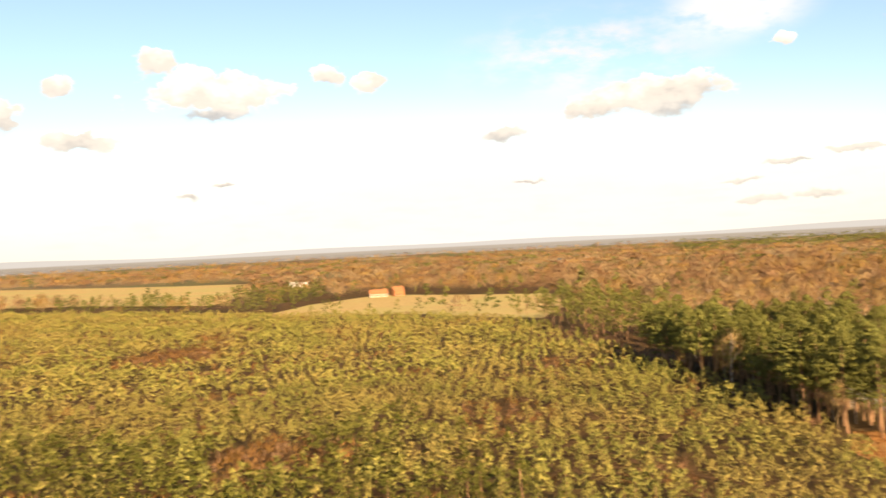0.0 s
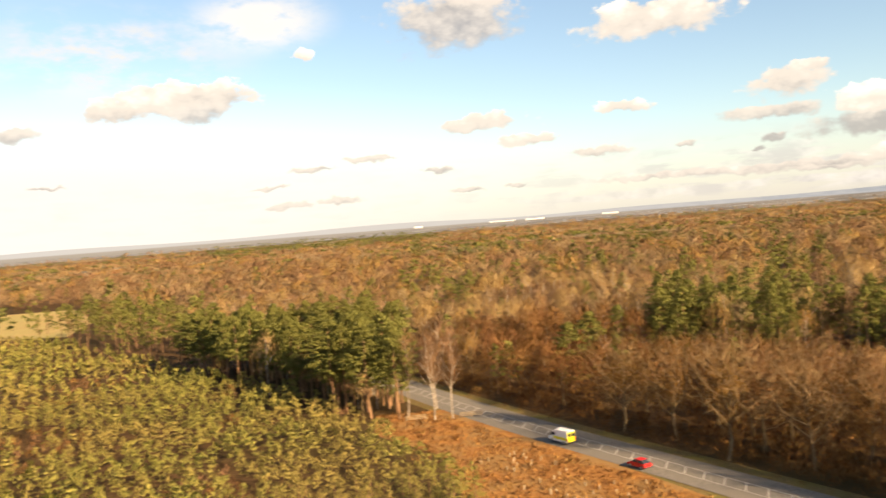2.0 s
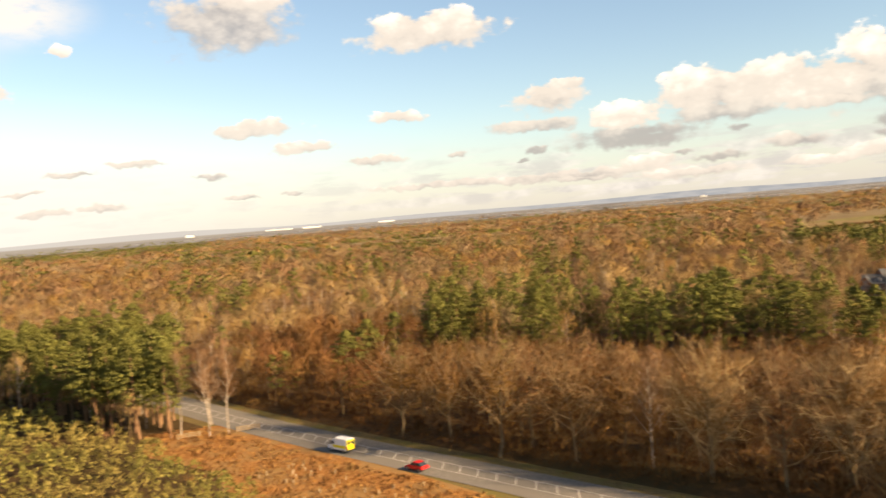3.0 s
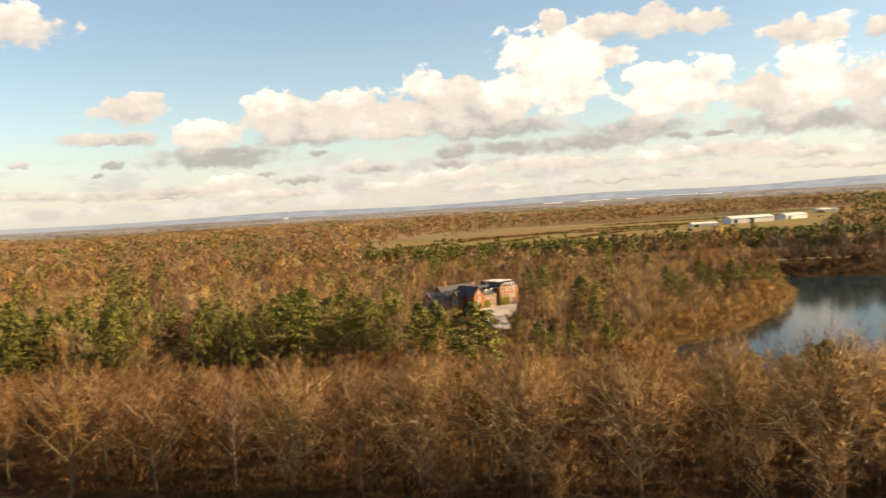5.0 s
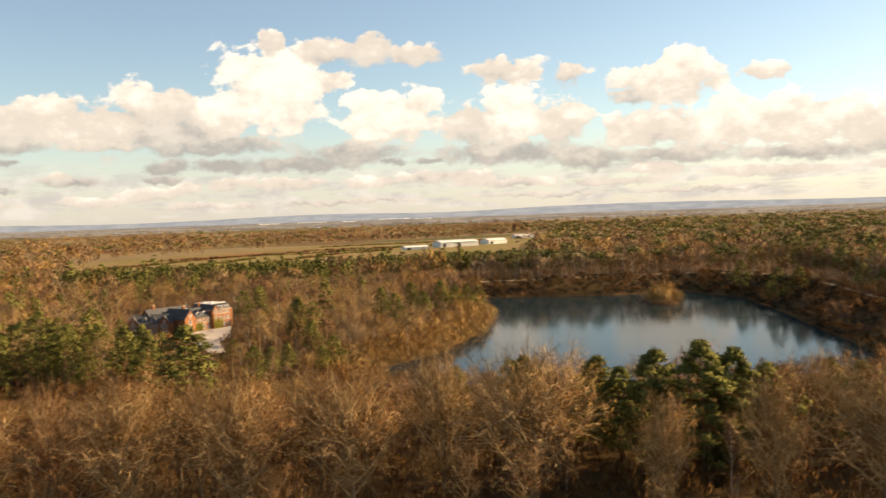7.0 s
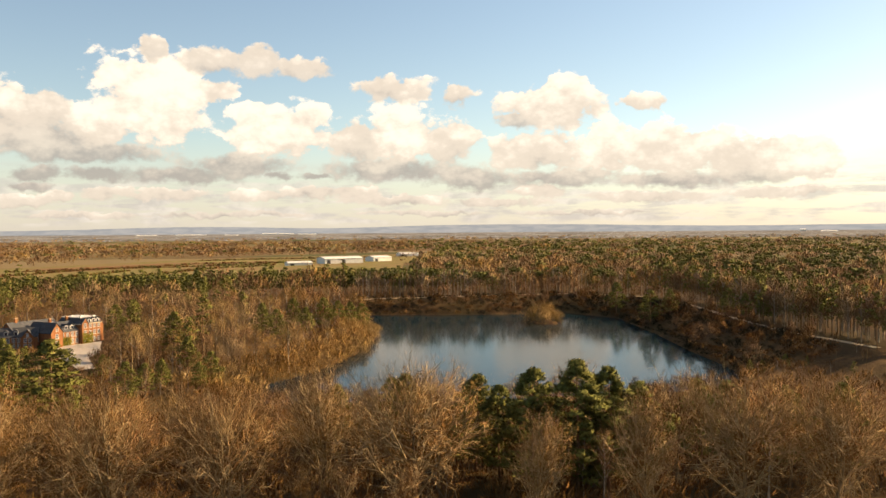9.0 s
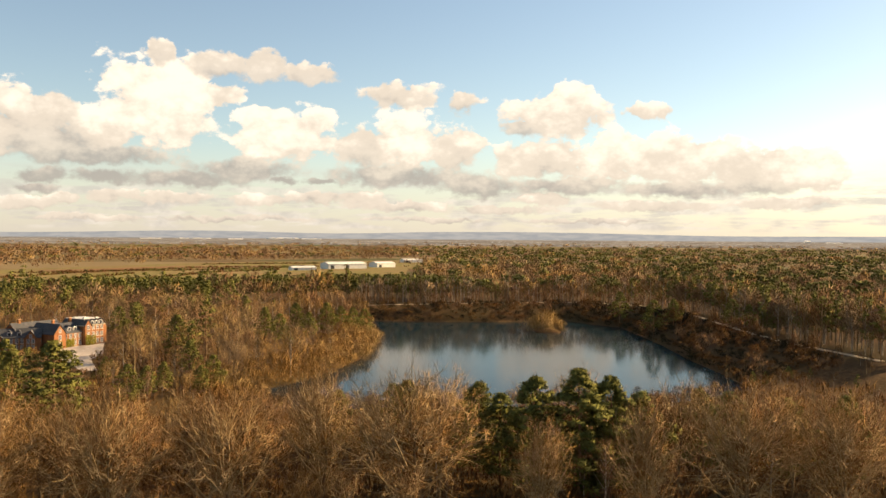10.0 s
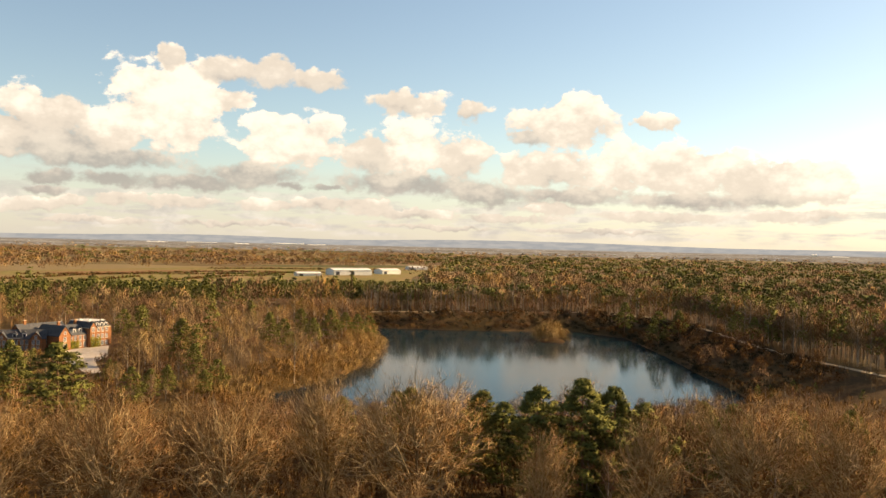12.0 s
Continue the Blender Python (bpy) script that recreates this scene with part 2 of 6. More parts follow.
def emitted(colour):
    n = wn.new("ShaderNodeBackground")
    wl.new(colour, n.inputs[0])
    n.inputs[1].default_value = 0.8
    return n.outputs[0]


EDGES = [-60, -8, 6, 18, 27, 36, 45, 52, 58, 64, 70, 75, 80, 85, 90, 95, 100, 106, 113, 120, 136]
shader = emitted(base)
for number, (lo, hi) in enumerate(zip(EDGES, EDGES[1:])):
    mine = [p for p in PUFFS if p[0] + 1.4 * p[2] + 0.4 > lo and p[0] - 1.4 * p[2] - 0.4 < hi]
    inside = wmath("MULTIPLY", wmath("GREATER_THAN", bearing, lo), wmath("LESS_THAN", bearing, hi))
    mixer = wn.new("ShaderNodeMixShader")
    wl.new(inside, mixer.inputs[0]), wl.new(shader, mixer.inputs[1]), wl.new(emitted(sector(mine, number + 1.0)), mixer.inputs[2])
    shader = mixer.outputs[0]
wl.new(shader, wn.new("ShaderNodeOutputWorld").inputs[0])

# ---- materials ----


def mix_node(t, f, a, b, blend="MIX"):
    n = t.nodes.new("ShaderNodeMix")
    n.data_type, n.blend_type = "RGBA", blend
    plug(f, n.inputs[0], t.links), plug(a, n.inputs[6], t.links), plug(b, n.inputs[7], t.links)
    return n.outputs[2]


def noise_node(t, scale, detail=4.0, rough=0.55, where="Position", stretch=None):
    if where == "Position":
        v = t.nodes.new("ShaderNodeNewGeometry").outputs["Position"]
    else:
        v = t.nodes.new("ShaderNodeTexCoord").outputs[where]
    if stretch:
        m = t.nodes.new("ShaderNodeVectorMath")
        m.operation = "MULTIPLY"
        t.links.new(v, m.inputs[0])
        m.inputs[1].default_value = stretch
        v = m.outputs[0]
    n = t.nodes.new("ShaderNodeTexNoise")
    n.inputs["Scale"].default_value, n.inputs["Detail"].default_value = scale, detail
    n.inputs["Roughness"].default_value = rough
    t.links.new(v, n.inputs["Vector"])
    return n.outputs["Fac"]


def ramp_node(t, f, lo, hi):
    n = t.nodes.new("ShaderNodeMapRange")
    n.interpolation_type = "SMOOTHSTEP"
    t.links.new(f, n.inputs[0])
    n.inputs[1].default_value, n.inputs[2].default_value = lo, hi
    return n.outputs[0]


def surface(name, dark, light, third=None, scale=1.0, wide=0.05, rough=0.9, bump=0.0, random_by="", spread=0.35, metal=0.0, specular=0.03, stretch=None):
    """A surface of two colours mixed by fine grain, a third by broad patches, varied a little from piece to piece."""
    m = bpy.data.materials.new(name)
    m.use_nodes = True
    t = m.node_tree
    b = t.nodes["Principled BSDF"]
    fine = noise_node(t, scale, 5.0, 0.6, stretch=stretch)
    col = mix_node(t, ramp_node(t, fine, 0.3, 0.7), (*dark, 1), (*light, 1))
    if third:
        col = mix_node(t, ramp_node(t, noise_node(t, wide, 3.0), 0.42, 0.62), col, (*third, 1))
    if random_by:
        src = t.nodes.new("ShaderNodeNewGeometry").outputs["Random Per Island"] if random_by == "island" else t.nodes.new("ShaderNodeObjectInfo").outputs["Random"]
        v = t.nodes.new("ShaderNodeMapRange")
        t.links.new(src, v.inputs[0])
        v.inputs[3].default_value, v.inputs[4].default_value = 1 - spread, 1 + spread
        h = t.nodes.new("ShaderNodeHueSaturation")
        t.links.new(col, h.inputs["Color"]), t.links.new(v.outputs[0], h.inputs["Value"])
        col = h.outputs[0]
    t.links.new(col, b.inputs["Base Color"])
    b.inputs["Roughness"].default_value, b.inputs["Metallic"].default_value = rough, metal
    b.inputs["Specular IOR Level"].default_value = specular
    if bump:
        n = t.nodes.new("ShaderNodeBump")
        n.inputs["Strength"].default_value, n.inputs["Distance"].default_value = bump, 0.3 / scale
        t.links.new(fine, n.inputs["Height"]), t.links.new(n.outputs[0], b.inputs["Normal"])
    return m


M_FLOOR = surface("leaf_litter", (0.048, 0.028, 0.013), (0.098, 0.058, 0.026), (0.062, 0.042, 0.018), 0.7, 0.02, bump=0.6)
M_BRACKEN = surface("bracken", (0.180, 0.077, 0.023), (0.306, 0.149, 0.050), (0.234, 0.135, 0.054), 0.9, 0.12, bump=0.8)
M_STRAW = surface("stubble", (0.270, 0.189, 0.077), (0.360, 0.261, 0.113), (0.288, 0.234, 0.090), 0.25, 0.012)
M_GRASS = surface("pasture", (0.115, 0.098, 0.034), (0.19, 0.155, 0.06), (0.17, 0.118, 0.055), 0.1, 0.012)
M_PLOUGH = surface("ploughed_soil", (0.144, 0.077, 0.036), (0.198, 0.113, 0.054), (0.171, 0.108, 0.054), 0.1, 0.01)
M_ASPHALT = surface("asphalt", (0.125, 0.112, 0.096), (0.19, 0.172, 0.148), (0.155, 0.138, 0.117), 2.0, 0.12, rough=0.85, bump=0.1)
M_VERGE = surface("verge", (0.108, 0.077, 0.032), (0.180, 0.126, 0.054), (0.135, 0.108, 0.036), 1.5, 0.2, bump=0.5)
M_LINE = surface("road_paint", (0.270, 0.252, 0.225), (0.450, 0.423, 0.378), None, 3.0)
M_GRAVEL = surface("pale_gravel", (0.30, 0.255, 0.21), (0.47, 0.415, 0.36), (0.38, 0.325, 0.275), 0.5, 0.12)
M_PATH = surface("path_grit", (0.378, 0.297, 0.198), (0.495, 0.396, 0.270), None, 1.0)
M_BARK = surface("grey_bark", (0.10, 0.068, 0.036), (0.22, 0.158, 0.09), None, 1.6, stretch=(1, 1, 0.3), bump=0.5)
# branch colour lightened so limbs show as sunlit strokes against the twigs
M_BRANCH_LIT = surface("sunlit_pale_branches", (0.21, 0.142, 0.068), (0.42, 0.305, 0.16), (0.31, 0.215, 0.11), 0.5, 0.1, stretch=(1, 1, 0.5))
M_LIMB = surface("brown_branches", (0.14, 0.092, 0.045), (0.29, 0.20, 0.105), (0.20, 0.135, 0.068), 0.5, 0.1, stretch=(1, 1, 0.5))
M_PINEBARK = surface("pine_bark", (0.120, 0.065, 0.034), (0.292, 0.172, 0.095), None, 1.2, stretch=(1, 1, 0.3), bump=0.5)
M_BIRCHBARK = surface("birch_bark", (0.144, 0.113, 0.081), (0.414, 0.351, 0.279), None, 1.1, stretch=(1, 1, 2.5))
M_YOUNG_SHADE = surface("shaded_young_needles", (0.055, 0.060, 0.013), (0.12, 0.112, 0.024), (0.09, 0.083, 0.02), 0.3, 0.03, random_by="island", spread=0.2)
M_TWIG = surface("bare_twigs", (0.129, 0.069, 0.021), (0.215, 0.122, 0.040), (0.163, 0.082, 0.027), 0.3, 0.03, random_by="island", spread=0.04)
M_TWIG_RED = surface("reddish_twigs", (0.125, 0.058, 0.024), (0.20, 0.098, 0.042), (0.16, 0.072, 0.03), 0.3, 0.03, random_by="island", spread=0.04)
M_TWIG_TAN = surface("tan_twigs", (0.189, 0.110, 0.035), (0.292, 0.181, 0.064), (0.232, 0.133, 0.043), 0.3, 0.03, random_by="island", spread=0.04)
# darkest twig tone; also stands for shade along road and lake
M_TWIG_DARK_SHADE = surface("dark_and_shaded_twigs", (0.077, 0.040, 0.015), (0.138, 0.074, 0.027), (0.112, 0.053, 0.019), 0.3, 0.03, random_by="island", spread=0.04)
# pale twig tone, used most in far woods to stand for haze
M_TWIG_PALE_HAZE = surface("pale_and_hazed_twigs", (0.175, 0.118, 0.062), (0.255, 0.178, 0.098), (0.20, 0.13, 0.068), 0.3, 0.03, random_by="island", spread=0.04)
M_TWIG_GOLD = surface("golden_twigs", (0.22, 0.140, 0.058), (0.33, 0.225, 0.10), (0.26, 0.165, 0.068), 0.3, 0.03, random_by="island", spread=0.04)
TWIGS = [M_TWIG, M_TWIG, M_TWIG_TAN, M_TWIG_DARK_SHADE]
M_BIRCHTWIG = surface("birch_twigs", (0.138, 0.076, 0.039), (0.215, 0.129, 0.071), (0.172, 0.093, 0.047), 0.3, 0.03, random_by="island", spread=0.04)
# far woods take paler twigs: distance haze put into their colour
HAZE_TWIGS = [M_TWIG_PALE_HAZE, M_BIRCHTWIG, M_TWIG_PALE_HAZE, M_TWIG_TAN]
MID_TWIGS = [M_TWIG_TAN, M_TWIG_PALE_HAZE, M_TWIG_GOLD, M_BIRCHTWIG, M_TWIG_GOLD]
M_RUSSET = surface("russet_leaves", (0.138, 0.067, 0.024), (0.206, 0.107, 0.039), None, 0.3, 0.03, random_by="island", spread=0.15)
M_NEEDLE = surface("pine_needles", (0.074, 0.081, 0.021), (0.168, 0.158, 0.042), (0.112, 0.108, 0.028), 0.3, 0.03, random_by="island", spread=0.1)
# pine needles darkened in colour to stand for backlit far crowns
M_NEEDLE_SHADE = surface("shaded_dark_needles", (0.056, 0.063, 0.020), (0.130, 0.126, 0.038), (0.088, 0.087, 0.026), 0.3, 0.03, random_by="island", spread=0.1)
M_YOUNG = surface("young_pine_needles", (0.128, 0.126, 0.032), (0.255, 0.222, 0.057), (0.23, 0.178, 0.054), 0.3, 0.03, random_by="island", spread=0.1)

# open farmland far out: a patchwork of fields over the heath soil
gt = M_FLOOR.node_tree
cells = gt.nodes.new("ShaderNodeTexVoronoi")
cells.inputs["Scale"].default_value = 0.0042
squash = gt.nodes.new("ShaderNodeVectorMath")
squash.operation = "MULTIPLY"
squash.inputs[1].default_value = (1.0, 0.7, 0.0)
gt.links.new(gt.nodes.new("ShaderNodeNewGeometry").outputs["Position"], squash.inputs[0])
gt.links.new(squash.outputs[0], cells.inputs["Vector"])
crop = gt.nodes.new("ShaderNodeValToRGB")
for at, tone in ((0.0, (0.07, 0.075, 0.03)), (0.3, (0.13, 0.105, 0.05)), (0.55, (0.11, 0.068, 0.036)), (0.8, (0.19, 0.145, 0.08)), (1.0, (0.08, 0.06, 0.036))):
    e = crop.color_ramp.elements[0] if at == 0.0 else (crop.color_ramp.elements[-1] if at == 1.0 else crop.color_ramp.elements.new(at))
    e.color = (*tone, 1)
split = gt.nodes.new("ShaderNodeSeparateColor")
gt.links.new(cells.outputs["Color"], split.inputs[0]), gt.links.new(split.outputs[0], crop.inputs[0])
reach = gt.nodes.new("ShaderNodeVectorMath")
reach.operation = "LENGTH"
gt.links.new(squash.outputs[0], reach.inputs[0])
soil = gt.nodes["Principled BSDF"].inputs["Base Color"]
gt.links.new(mix_node(gt, ramp_node(gt, reach.outputs["Value"], 900, 1100), soil.links[0].from_socket, crop.outputs[0]), soil)

# ---- plan of the land ----
LAKE_Z = -4.0
LAKE = [(250, 25), (285, 0), (325, -17), (395, -28), (430, -24), (481, -29), (470, -72), (466, -105), (474, -140), (432, -160), (363, -152), (309, -143), (273, -139), (250, -134), (226, -95), (222, -45), (228, 5)]
PLANTATION = [(74, 140), (77, 180), (73, 222), (67, 264), (56, 345), (46, 438), (-25, 530), (-89, 560), (-208, 640), (-395, 755), (-560, 700), (-200, 90), (-60, 75), (66, 105)]
CLEARING = [(60, 100), (66, 112), (76, 137), (74, 160), (82, 176), (99, 168), (93, 93), (88, 50), (60, 60)]
YARD = [(351, 100), (330, 93), (309, 85), (296, 78), (280, 71), (283, 67), (308, 75), (322, 74), (338, 78), (359, 82)]


def inside(poly, x, y):
    r = np.zeros(np.shape(x), bool)
    for (x0, y0), (x1, y1) in zip(poly, poly[1:] + poly[:1]):
        if y0 != y1:
            r ^= ((y0 > y) != (y1 > y)) & (x < (x1 - x0) * (y - y0) / (y1 - y0) + x0)
    return r


def outside_by(poly, x, y):
    """Distance to the outline, below nought within it."""
    best = np.full(np.shape(x), 1e9)
    for (x0, y0), (x1, y1) in zip(poly, poly[1:] + poly[:1]):
        ex, ey = x1 - x0, y1 - y0
        k = np.clip(((x - x0) * ex + (y - y0) * ey) / (ex * ex + ey * ey), 0, 1)
        best = np.minimum(best, np.hypot(x - x0 - k * ex, y - y0 - k * ey))
    return np.where(inside(poly, x, y), -best, best)


def waves(x, y, size, seed):
    """Smooth noise between -1 and 1 for arrays of places."""
    r = np.random.RandomState(seed)
    total = np.zeros(np.shape(x))
    for k in range(9):
        a, f, p = r.uniform(0, 6.28), r.uniform(0.6, 1.7) * 6.28 / size, r.uniform(0, 6.28)
        total = total + np.sin((x * np.cos(a) + y * np.sin(a)) * f + p + 1.3 * np.sin((y * np.cos(a) - x * np.sin(a)) * f * 0.7 + 2 * p))
    return total / 5.0


def ground_z(x, y):
    x, y = np.asarray(x, float), np.asarray(y, float)
    d = outside_by(LAKE, x, y)
    bank = np.clip(LAKE_Z + 0.3 * d, -6.5, 0)
    raised = np.clip((d - 4) / 22, 0, 1) * np.clip((140 - d) / 90, 0, 1) * np.clip(np.maximum((x - 470) / 25, (-150 - y) / 15), 0, 1)
    spit = 5.2 * np.exp(-((x - 421) / 11) ** 2 - ((y + 117) / 8) ** 2)
    bank = np.where(d < 0, np.minimum(bank + spit, -2.8), bank)
    far = np.clip((np.hypot(x, y) - 500) / 600, 0, 1)
    rise = 36 * np.clip((np.hypot(x, y) - 1900) / 2800, 0, 1) ** 1.2
    return bank + 3.2 * raised + far * 1.5 * waves(x, y, 600, 3) + rise


def mesh_object(name, verts, faces, material, parent=None, normals=None):
    me = bpy.data.meshes.new(name)
    verts, faces = np.asarray(verts, np.float32), np.asarray(faces, np.int32)
    me.vertices.add(len(verts))
    me.vertices.foreach_set("co", verts.ravel())
    k = faces.shape[1]
    me.loops.add(faces.size)
    me.loops.foreach_set("vertex_index", faces.ravel())
    me.polygons.add(len(faces))
    me.polygons.foreach_set("loop_start", np.arange(0, faces.size, k, dtype=np.int32))
    me.update(calc_edges=True)
    if normals is not None:
        me.normals_split_custom_set_from_vertices(np.asarray(normals, np.float32))
    me.materials.append(material)
    ob = new(name, me)
    ob.parent = parent
    return ob


def grid_mesh(name, xs, ys, zfun, material, keep=None):
    gx, gy = np.meshgrid(xs, ys)
    v = np.stack([gx, gy, zfun(gx, gy)], -1).reshape(-1, 3)
    n, m = len(xs), len(ys)
    i = (np.arange(m - 1)[:, None] * n + np.arange(n - 1)[None]).ravel()
    f = np.stack([i, i + 1, i + n + 1, i + n], -1)
    return mesh_object(name, v, f, material)


def spaced(*runs):
    return np.concatenate([np.arange(a, b, s) for a, b, s in runs])


ground = grid_mesh("ground", spaced((-4900, -800, 200), (-800, -100, 25), (-100, 200, 8), (200, 540, 4), (540, 1600, 25), (1600, 4950, 200)),
                   spaced((-4900, -500, 200), (-500, -220, 20), (-220, 60, 4), (60, 300, 8), (300, 1900, 25), (1900, 4950, 200)), ground_z, M_FLOOR)
for p in ground.data.polygons:
    p.use_smooth = True
tagged(ground, "brown leaf litter and heath soil under the trees", "ground", kind="structure")


def sheet(name, poly, lift, material, label, category, step=10.0):
    """A thin even layer on the ground inside an outline."""
    bm = bmesh.new()
    f = bm.faces.new([bm.verts.new((x, y, 0)) for x, y in poly])
    bmesh.ops.triangulate(bm, faces=[f])
    for k in range(6):
        long_edges = [e for e in bm.edges if e.calc_length() > step]
        if not long_edges or len(bm.faces) > 9000:
            break
        bmesh.ops.subdivide_edges(bm, edges=long_edges, cuts=1)
        bmesh.ops.triangulate(bm, faces=bm.faces[:])
    co = np.array([v.co for v in bm.verts])
    z = ground_z(co[:, 0], co[:, 1]) + lift
    for v, h in zip(bm.verts, z):
        v.co.z = h
    bmesh.ops.recalc_face_normals(bm, faces=bm.faces[:])
    me = bpy.data.meshes.new(name)
    bm.to_mesh(me)
    bm.free()
    me.materials.append(material)
    ob = new(name, me)
    return tagged(ob, label, category, kind="structure")


sheet("clearing", CLEARING, 0.05, M_BRACKEN, "clearing of dead orange bracken beside the road", "clearing", 8)
sheet("stubble_field", [(-1100, 1800), (-281, 1230), (-215, 975), (-200, 735), (-360, 850), (-560, 900), (-900, 1000)], 1.2, M_STRAW, "pale straw-coloured stubble field behind the pines", "field", 60)
sheet("stubble_strip", [(-130, 575), (-78, 570), (-20, 545), (52, 470), (80, 560), (85, 700), (-60, 800), (-110, 690)], 0.4, M_STRAW, "pale grass field seen between pine trunks", "field", 40)
sheet("pasture", [(640, 215), (690, 20), (740, -75), (1100, -120), (1330, -190), (1700, -240), (1500, 60), (1250, 300), (1000, 420), (800, 330)], 1.2, M_GRASS, "open green and yellow farm pasture", "field", 60)
sheet("ploughed_field", [(1010, 260), (1175, 150), (1210, 60), (1260, 60), (1240, 190), (1080, 330)], 1.5, M_PLOUGH, "brown ploughed strip in the pasture", "field", 60)
sheet("heath_gap", [(615, 250), (660, 215), (720, 250), (690, 300)], 0.5, M_GRAVEL, "pale bare sandy heath between trees", "heath", 40)
sheet("yard", YARD, 0.08, M_GRAVEL, "pale gravel yard in front of the brick house", "yard", 10)

# water
bm = bmesh.new()
bmesh.ops.create_grid(bm, x_segments=2, y_segments=2, size=1)
for v in bm.verts:
    v.co = (355 + v.co.x * 165, -66 + v.co.y * 130, LAKE_Z)
water = bpy.data.meshes.new("water")
bm.to_mesh(water), bm.free()
M_WATER = bpy.data.materials.new("lake_water")
M_WATER.use_nodes = True
wt = M_WATER.node_tree
wb = wt.nodes["Principled BSDF"]
wb.inputs["Base Color"].default_value = (0.008, 0.020, 0.026, 1)
wb.inputs["Roughness"].default_value, wb.inputs["IOR"].default_value = 0.09, 1.33
wb.inputs["Specular IOR Level"].default_value = 0.11
ripple = wt.nodes.new("ShaderNodeBump")
ripple.inputs["Strength"].default_value, ripple.inputs["Distance"].default_value = 0.35, 0.03
wt.links.new(noise_node(wt, 0.9, 3.0), ripple.inputs["Height"])
wt.links.new(ripple.outputs[0], wb.inputs["Normal"])
water.materials.append(M_WATER)
tagged(new("water", water), "calm dark blue woodland lake with faint ripples", "lake", kind="structure")

# path on the bank round the lake
WAY = [(503, 0), (504, -45), (509, -80), (516, -130), (514, -168), (490, -192), (425, -196), (343, -183), (306, -179), (255, -183)]


def path_mesh(points, half, lift, material):
    pts = []
    for p, q in zip(points, points[1:]):
        n = max(2, int(math.hypot(q[0] - p[0], q[1] - p[1]) / 5))
        pts += [(p[0] + (q[0] - p[0]) * k / n, p[1] + (q[1] - p[1]) * k / n) for k in range(n)]
    pts = np.array(pts + [points[-1]], float)
    t = unit(np.gradient(pts, axis=0))
    side = np.column_stack([-t[:, 1], t[:, 0]]) * half
    rows = [pts - side, pts - side * 0.3, pts + side * 0.3, pts + side]
    z = np.max([ground_z(r[:, 0], r[:, 1]) for r in rows], axis=0) + lift
    v = np.concatenate([np.column_stack([r, z]) for r in rows])
    n = len(pts)
    i = np.arange(n - 1)
    f = np.concatenate([np.stack([i + k * n, i + 1 + k * n, i + 1 + (k + 1) * n, i + (k + 1) * n], -1) for k in range(3)])
    return mesh_object("path", v, f, material)


# road along x = 99, with its edge lines and hatched middle
ROAD_Y = spaced((-400, 60, 20), (60, 260, 4))


def road_x(y):
    return 99.3 + 0.0006 * np.clip(y - 120, 0, 400) ** 2


def ribbon(name, left, right, lift, material, ys):
    xl, xr = road_x(ys) + left, road_x(ys) + right
    v = np.concatenate([np.stack([xl, ys, np.full(len(ys), lift)], -1), np.stack([xr, ys, np.full(len(ys), lift)], -1)])
    i = np.arange(len(ys) - 1)
    n = len(ys)
    return mesh_object(name, v, np.stack([i, i + n, i + n + 1, i + 1], -1), material)


tagged(ribbon("verge", -7.4, 8.4, 0.02, M_VERGE, ROAD_Y), "rough grassy road verge", "verge", kind="structure")
tagged(ribbon("road", -5.0, 5.2, 0.10, M_ASPHALT, ROAD_Y), "grey asphalt road with a hatched centre strip", "road", kind="structure")
for off in (-1.5, 1.6):
    tagged(ribbon("road_line", off, off + 0.16, 0.104, M_LINE, ROAD_Y), "worn white road line", "road marking", kind="structure")

# ---- trees ----
RNG = np.random.RandomState(11)


def unit(v):
    return v / np.maximum(np.linalg.norm(v, axis=-1, keepdims=True), 1e-9)


tagged(path_mesh(WAY, 1.6, 0.08, M_PATH), "pale gritty footpath along the lake bank", "path", kind="structure")


def slivers(p, d, length, width, rng, out=None):
    """One thin triangle from each place p along d, turned at random or, loosely, to face out; shaded as part of the crown's rounded face."""
    face = rng.normal(size=d.shape) if out is None else out + rng.normal(size=d.shape) * 0.28
    s = unit(np.cross(d, face)) * np.reshape(width, (-1, 1)) / 2
    n = unit(np.cross(s, d))
    if out is not None:
        s = np.where(np.sum(n * out, axis=1, keepdims=True) < 0, -s, s)
        n = unit(unit(out) + rng.normal(size=d.shape) * 0.1)
    v = np.stack([p - s, p + s, p + d * np.reshape(length, (-1, 1))], 1).reshape(-1, 3)
    return v, np.arange(len(v)).reshape(-1, 3), np.repeat(n, 3, axis=0)


def strands(a, m, b, width, rng, out):
    """Bent tapering branches from a over m to b, one flat strip each, facing out."""
    d = unit(b - a)
    s = unit(np.cross(d, out + rng.normal(size=d.shape) * 0.35)) * np.reshape(width, (-1, 1)) / 2
    n = unit(np.cross(s, d))
    s = np.where(np.sum(n * out, axis=1, keepdims=True) < 0, -s, s)
    n = unit(np.cross(s, d) / np.maximum(np.linalg.norm(s, axis=1, keepdims=True), 1e-6) + 0.5 * unit(out))
    v = np.stack([a - s, a + s, m - s * 0.8, m + s * 0.8, b], 1).reshape(-1, 3)
    f = np.array([(0, 1, 3), (0, 3, 2), (2, 3, 4)])[None] + 5 * np.arange(len(a))[:, None, None]
    return v, f.reshape(-1, 3), np.repeat(n, 5, axis=0)


